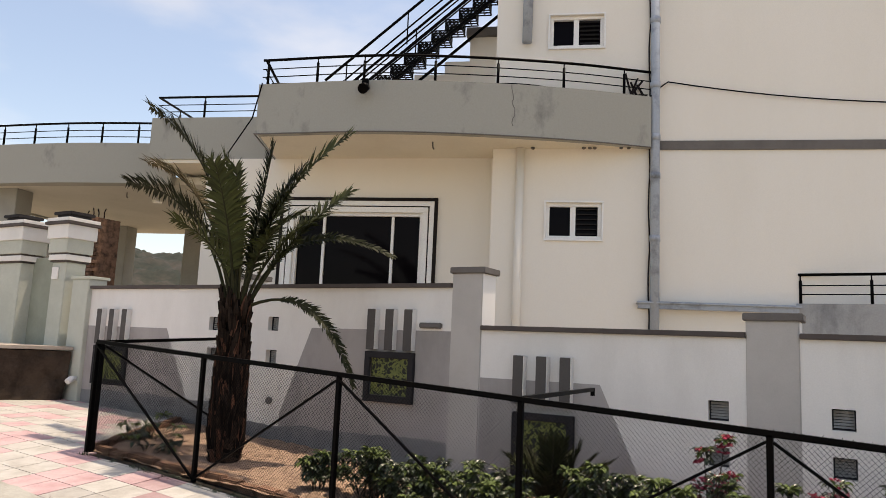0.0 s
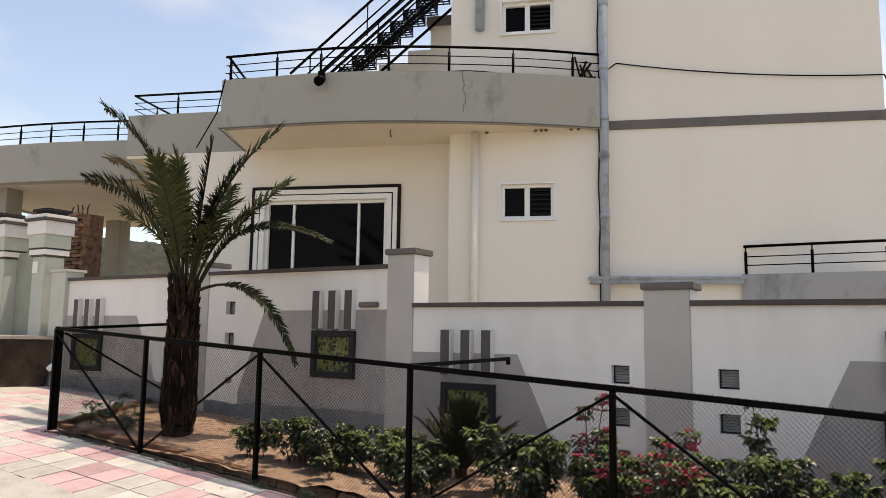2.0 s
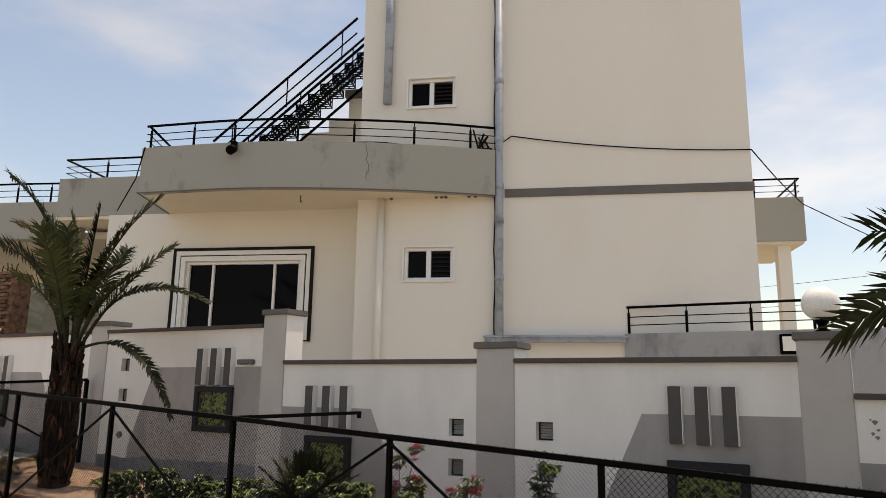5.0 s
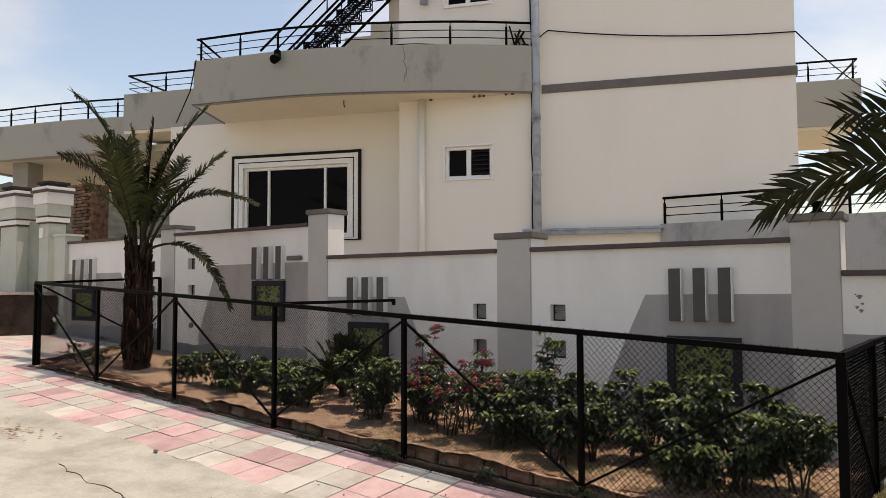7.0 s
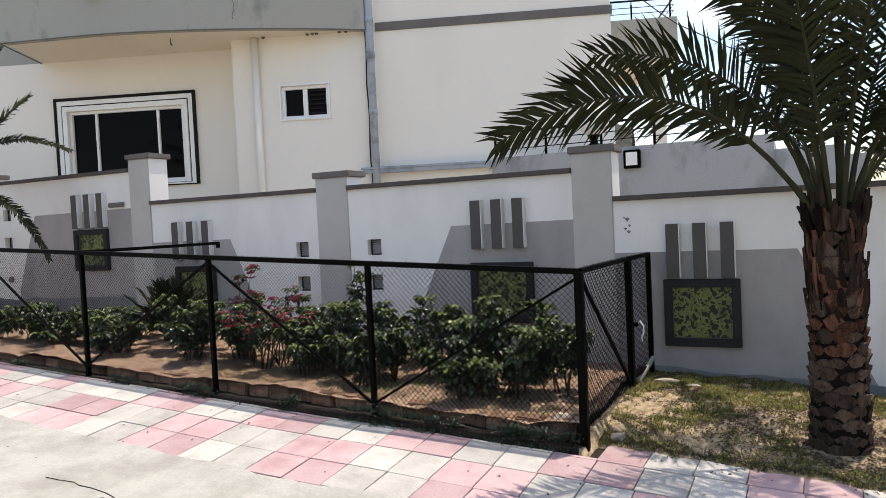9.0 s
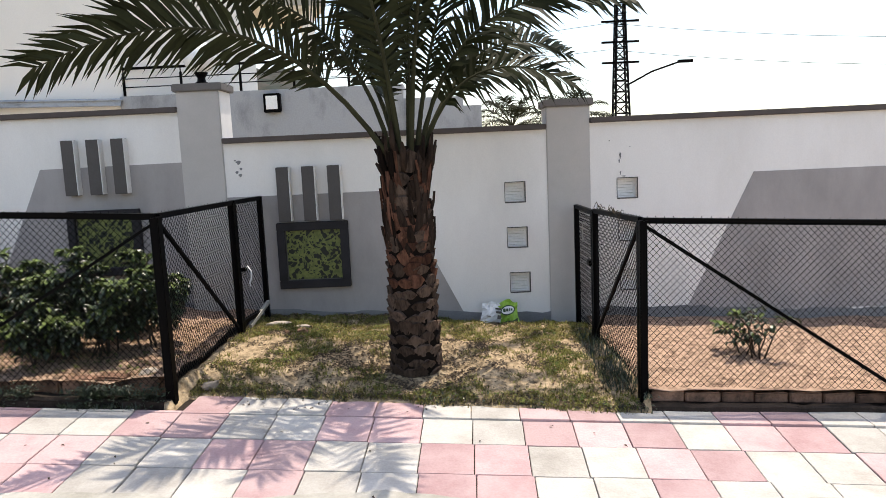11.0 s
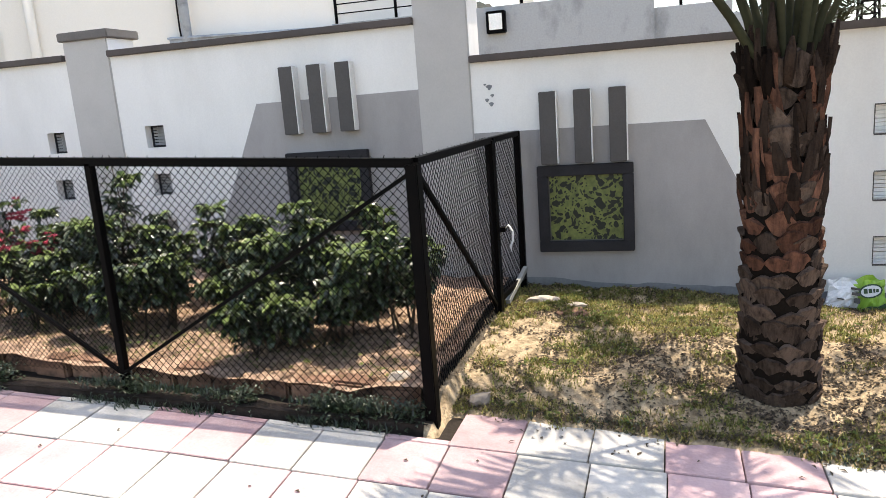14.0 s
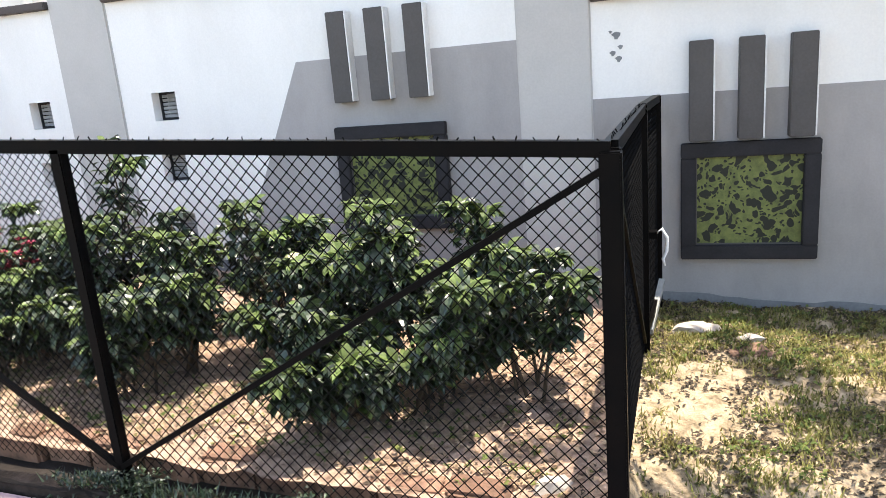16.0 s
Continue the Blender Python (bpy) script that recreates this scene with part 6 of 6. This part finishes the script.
bm = bmesh.new()
for k in range(4200):
    x, y = rnd.uniform(2.86, 5.88), rnd.uniform(4.72, 7.03)
    if y < lawn_edge(x) - 0.04 or lawn_green(x, y) < rnd.uniform(-0.2, 0.7):
        continue
    c = Vector((x, y, lawn_z(x, y) + rnd.uniform(0.0, 0.022)))
    for q in range(rnd.randint(3, 6)):
        a = rnd.uniform(0, math.tau)
        leaf(bm, c, Vector((math.cos(a), math.sin(a), rnd.uniform(0.0, 0.7))).normalized(), rnd.uniform(0.012, 0.034), rnd.uniform(0.008, 0.016), 0.15, rnd)
for k in range(500):
    x, y = rnd.uniform(-1.0, 2.75), rnd.uniform(4.98, 5.5)
    c = Vector((x, y, gz(x, y) + rnd.uniform(0.06, 0.09)))
    for q in range(4):
        a = rnd.uniform(0, math.tau)
        leaf(bm, c, Vector((math.cos(a), math.sin(a), rnd.uniform(0.0, 0.8))).normalized(), rnd.uniform(0.012, 0.035), 0.012, 0.15, rnd)
thing("clover_weeds", "small green clover-like weeds on sandy soil", "weeds", kind="stuff", bm=bm, material=M_CLOVER)


def stone(x, y, sx, sy, sz, m, label, rz=0.0, name="stone"):
    bm = bmesh.new()
    bmesh.ops.create_icosphere(bm, subdivisions=2, radius=1.0)
    bmesh.ops.rotate(bm, verts=bm.verts, matrix=Matrix.Rotation(x * 7, 3, "X"))
    for v in bm.verts:
        k = 1 + 0.6 * noise.noise(v.co * 1.9 + Vector((x * 9, y * 9, 0)))
        v.co = Vector((v.co.x * sx * k, v.co.y * sy * k, max(-0.4, min(0.75, v.co.z * k)) * sz))
    return thing(name, label, "stone", pose(x, y, gz(x, y) + 0.02 + sz * 0.2, 0, 0, rz), bm=bm, material=m)


stone(3.12, 6.62, 0.12, 0.06, 0.035, M_SLAB, "flat pale stone slab by the gate", 10)
stone(3.32, 6.52, 0.08, 0.05, 0.03, M_SLAB, "flat pale stone slab by the gate", -10)
stone(3.30, 6.36, 0.13, 0.08, 0.03, M_BRICK, "reddish earth clod on the lawn", 20)
stone(3.0, 5.10, 0.06, 0.04, 0.05, M_ROCK, "grey stone beside the fence post", 30)
stone(2.62, 5.02, 0.07, 0.05, 0.09, M_SLAB, "pale stone inside the fence corner", 60)
bm = bmesh.new()
for k in range(60):
    a = rnd.uniform(0, math.tau)
    r = abs(rnd.gauss(0, 0.16))
    x, y = -3.9 + 2.2 * r * math.cos(a), 3.25 + r * math.sin(a)
    leaf(bm, Vector((x, y, gz(x, y) + 0.02)), Vector((math.cos(a * 3), math.sin(a * 3), 0.1)), rnd.uniform(0.03, 0.09), 0.02, 0.1, rnd)
thing("fallen_leaves", "heap of fallen dry leaves on the road", "leaves", kind="stuff", bm=bm, material=M_STRAW)
for x, y, s in ((-1.0, 3.15, 0.02), (0.35, 3.0, 0.03), (1.9, 3.05, 0.03), (-2.3, 3.7, 0.025), (1.1, 3.2, 0.02)):
    stone(x, y, s, s * 0.7, s * 0.6, M_CAP, "small dark pebble on the road", 0, "pebble")


# plastic packets at the foot of the wall
def packet(x, w, h, m, label, tilt):
    rnd = random.Random(int(x * 77))
    bag = thing("plastic_packet", label, "packet", pose(x, 6.93, lawn_z(x, 6.93) - 0.005, -14, tilt, 0))
    bm = bmesh.new()
    n = 8
    front = [[bm.verts.new((w * (i / n - 0.5) * (1 - 0.12 * math.sin(math.pi * j / n)), -0.055 * math.sin(math.pi * i / n) * math.sin(math.pi * min(1, 0.15 + j / n)) - 0.022 * rnd.random(), h * j / n + 0.018 * rnd.random() - 0.02 * math.cos(math.tau * i / n) * (j / n))) for i in range(n + 1)] for j in range(n + 1)]
    for r0, r1 in zip(front, front[1:]):
        for i in range(n):
            bm.faces.new((r0[i], r0[i + 1], r1[i + 1], r1[i]))
    back = [[bm.verts.new((v.co.x, 0.012, v.co.z)) for v in r] for r in front]
    for r0, r1 in zip(back, back[1:]):
        for i in range(n):
            bm.faces.new((r0[i + 1], r0[i], r1[i], r1[i + 1]))
    part("bag", bm, m, bag)
    return bag
bag = packet(5.20, 0.19, 0.215, M_BAGG, "green printed crisp packet lying against the wall", -4)
for rx, rz, d, m, label in ((0.068, 0.046, 0.068, M_PRINT, "dark green oval print"), (0.058, 0.036, 0.071, M_CLOTH, "white oval print")):
    bm = bmesh.new()
    prism(bm, [(-0.008 + rx * math.cos(k * math.tau / 18), 0.142 + rz * math.sin(k * math.tau / 18) + 0.006 * math.cos(k * math.tau / 18)) for k in range(18)], -d, -d + 0.012)
    part("printed_oval", bm, m, bag, label)
for k, (a, b) in enumerate(((-0.050, -0.028), (-0.022, -0.002), (0.004, 0.016), (0.020, 0.036))):
    bm = bmesh.new()
    box(bm, a, b, -0.0735, -0.0712, 0.128 + 0.002 * k, 0.160 - 0.002 * k)
    part("print_bar", bm, M_PRINT, bag, "dark print bar")
bm = bmesh.new()
prism(bm, [(-0.07, 0.03), (-0.02, 0.045), (0.03, 0.04), (0.075, 0.06), (0.075, 0.03), (0.03, 0.012), (-0.06, 0.012)], -0.064, -0.058)
part("printed_band", bm, M_PRINT, bag, "dark green printed band")
bag = packet(5.02, 0.21, 0.185, M_CLOTH, "crumpled white plastic packet with blue-grey print against the wall", 10)
for a, b, c, d in ((0.02, 0.075, 0.135, 0.15), (0.03, 0.08, 0.10, 0.12), (0.05, 0.085, 0.05, 0.085), (-0.05, -0.01, 0.06, 0.068)):
    bm = bmesh.new()
    box(bm, a, b, -0.066, -0.062, c, d)
    part("print_bar", bm, M_FIN, bag, "blue-grey print bar")

# ---- kerb bricks and paving tiles ----
kerb = thing("brick_kerb", "low weathered brick kerb along the fence", "kerb", kind="structure")
bm = bmesh.new()
box(bm, -0.109, 0.109, -0.055, 0.055, -0.08, 0.05)
brick_mesh = mesh_of(bm, "brick", M_BRICK, 0.012)
rnd = random.Random(3)
x = -6.9
while x < 2.6:
    ob = new("brick", brick_mesh)
    ob.parent = kerb
    ob.matrix_local = pose(x + 0.11, 4.985 + rnd.uniform(-0.02, 0.02), max(gz(x, 4.9) - 0.03, pave_z(x, 4.75) - 0.02) + 0.032 + rnd.uniform(-0.018, 0.01), rnd.uniform(-5, 5), 2.7 + rnd.uniform(-2.5, 2.5), rnd.uniform(-3, 3))
    x += 0.224
for k in range(11):
    x, y = -6.98 - 1.18 * (k + 0.5) / 11, 4.95 + 2.08 * (k + 0.5) / 11
    ob = new("brick", brick_mesh)
    ob.parent = kerb
    ob.matrix_local = pose(x, y, gz(x, y) + 0.02 + rnd.uniform(-0.02, 0.01), rnd.uniform(-5, 5), rnd.uniform(-5, 5), 119.5 + rnd.uniform(-4, 4))
# earthy kerb face, its colour darkened to hold the shade on it
for a, b in ((-6.95, 2.84), (5.88, 13.5)):
    bm = bmesh.new()
    n = int((b - a) / 0.08)
    rows = []
    for k in range(n + 1):
        x = a + (b - a) * k / n
        y = 4.795 + 0.008 * noise.noise((x * 3, 0, 0)) + 0.006 * noise.noise((x * 14, 0, 0))
        top = base_z(x) - 0.045 + 0.012 * noise.noise((x * 6, 2, 0))
        rows.append([bm.verts.new(p) for p in ((x, y, top - 0.2), (x, y, top - 0.012), (x, y + 0.012, top), (x, y + 0.055, top), (x, y + 0.055, top - 0.2))])
    for r0, r1 in zip(rows, rows[1:]):
        for q in range(4):
            bm.faces.new((r0[q], r1[q], r1[q + 1], r0[q + 1]))
    part("kerb_edging", bm, M_KERB, kerb, "earthy kerb edging darkened as its shaded face")
# dark strip that paints the shade band before the bricks
bm = bmesh.new()
g = [[bm.verts.new((x, y, max(base_z(x) - 0.045, pave_z(x, 4.75) - 0.012) + 0.012 * noise.noise((x * 7, y * 7, 11)))) for x in [-6.93 + 9.75 * i / 220 for i in range(221)]] for y in (4.785, 4.84, 4.89, 4.95)]
for r0, r1 in zip(g, g[1:]):
    for i in range(220):
        bm.faces.new((r0[i], r0[i + 1], r1[i + 1], r1[i])).smooth = True
part("kerb_shade_strip", bm, M_JOINT, kerb, "dark strip of painted shade in front of the bricks")

TX, ROWY = 0.3065, [5.065, 4.737, 4.412, 4.07, 3.74, 3.41]
paving = thing("pavement", "pink and white square tiles with dark joints", "pavement", kind="structure")
bm = bmesh.new()
for x0, x1, y0, y1 in ((-17.0, 14.0, 3.05, 5.07), (-17.0, -7.0, 5.07, 7.06)):
    g = [[bm.verts.new((x0 + (x1 - x0) * i / 60, y, pave_z(x0 + (x1 - x0) * i / 60, y) - 0.024)) for i in range(61)] for y in (y0, 3.4, 4.75, y1) if y0 <= y <= y1]
    for r0, r1 in zip(g, g[1:]):
        for i in range(60):
            bm.faces.new((r0[i], r0[i + 1], r1[i + 1], r1[i]))
part("joint_bed", bm, M_JOINT, paving, "dark joints")
tiles = {}
for row, (y1, y0) in enumerate(zip(ROWY, ROWY[1:])):
    for key, m in ((0, M_TILE_P), (1, M_TILE_W)):
        bm = bmesh.new()
        h = (y1 - y0) / 2 - 0.0028
        box(bm, -TX / 2 + 0.0028, TX / 2 - 0.0028, -h, h, -0.03, 0.0)
        tiles[row, key] = mesh_of(bm, "tile", m, 0.0025)
rnd = random.Random(17)
rest = {0: bmesh.new(), 1: bmesh.new()}
cut = {}
for key, m in ((0, M_TILE_P), (1, M_TILE_W)):
    bm = bmesh.new()
    box(bm, -TX / 2 + 0.0028, TX / 2 - 0.0028, -0.02, 0.02, -0.03, 0.0)
    cut[key] = mesh_of(bm, "tile", m, 0.0025)


def lay(row, i, key):
    y1, y0 = ROWY[row], ROWY[row + 1]
    x = 2.634 + (i + 0.5) * TX
    drift = -0.03 * max(0.0, min(9.0, x) - 1.6)
    y, y0, y1 = (y0 + y1) / 2 + drift, y0 + drift, y1 + drift
    if row == 0 and -6.95 < x < 2.82:
        y, y0, y1 = y0 + 0.0235, y0, y0 + 0.045
    if -28 <= i <= 17:
        ob = new("tile", cut[key] if row == 0 and -6.95 < x < 2.82 else tiles[row, key])
        ob.parent = paving
        fall = math.degrees(math.atan(pave_z(x - 0.5, y) - pave_z(x + 0.5, y)))
        ob.matrix_local = pose(x, y, pave_z(x, y) + rnd.uniform(-0.003, 0.003), math.degrees(math.atan(0.08)) * (row > 0) + rnd.uniform(-0.4, 0.4), fall + rnd.uniform(-0.4, 0.4), (-1.7 if x > 1.6 else 0.0) + rnd.uniform(-0.4, 0.4))
    else:
        vs = box(rest[key], x - TX / 2 + 0.004, x + TX / 2 - 0.004, y0 + 0.004, y1 - 0.004, -0.03, 0)
        for v in vs:
            v.co.z += pave_z(v.co.x, v.co.y)


for row in range(5):
    for i in range(-62, 36):
        key = (i // 2 + (1 if row in (2, 3) else 0)) % 2
        if rnd.random() < 0.02:
            key = 1 - key
        lay(row, i, key)
def x_right(i):
    return 2.634 + (i + 1) * TX


# tiles of the drive beyond the fence
for j in range(7):
    for i in range(-62, -30):
        y0 = 5.067 + j * 0.32
        if x_right(i) > -6.98 - 1.22 * (y0 - 4.9) / 2.16:
            continue
        key = (i // 2 + (j + 1) // 2 + 1) % 2 if rnd.random() > 0.2 else 1
        x = 2.634 + i * TX
        vs = box(rest[key], x + 0.004, x + TX - 0.004, y0 + 0.004, y0 + 0.316, -0.03, 0)
        for v in vs:
            v.co.z += pave_z(v.co.x, v.co.y)
for key, m in ((0, M_TILE_P), (1, M_TILE_W)):
    tagged(part("far_tiles", rest[key], m, paving), kind="stuff")
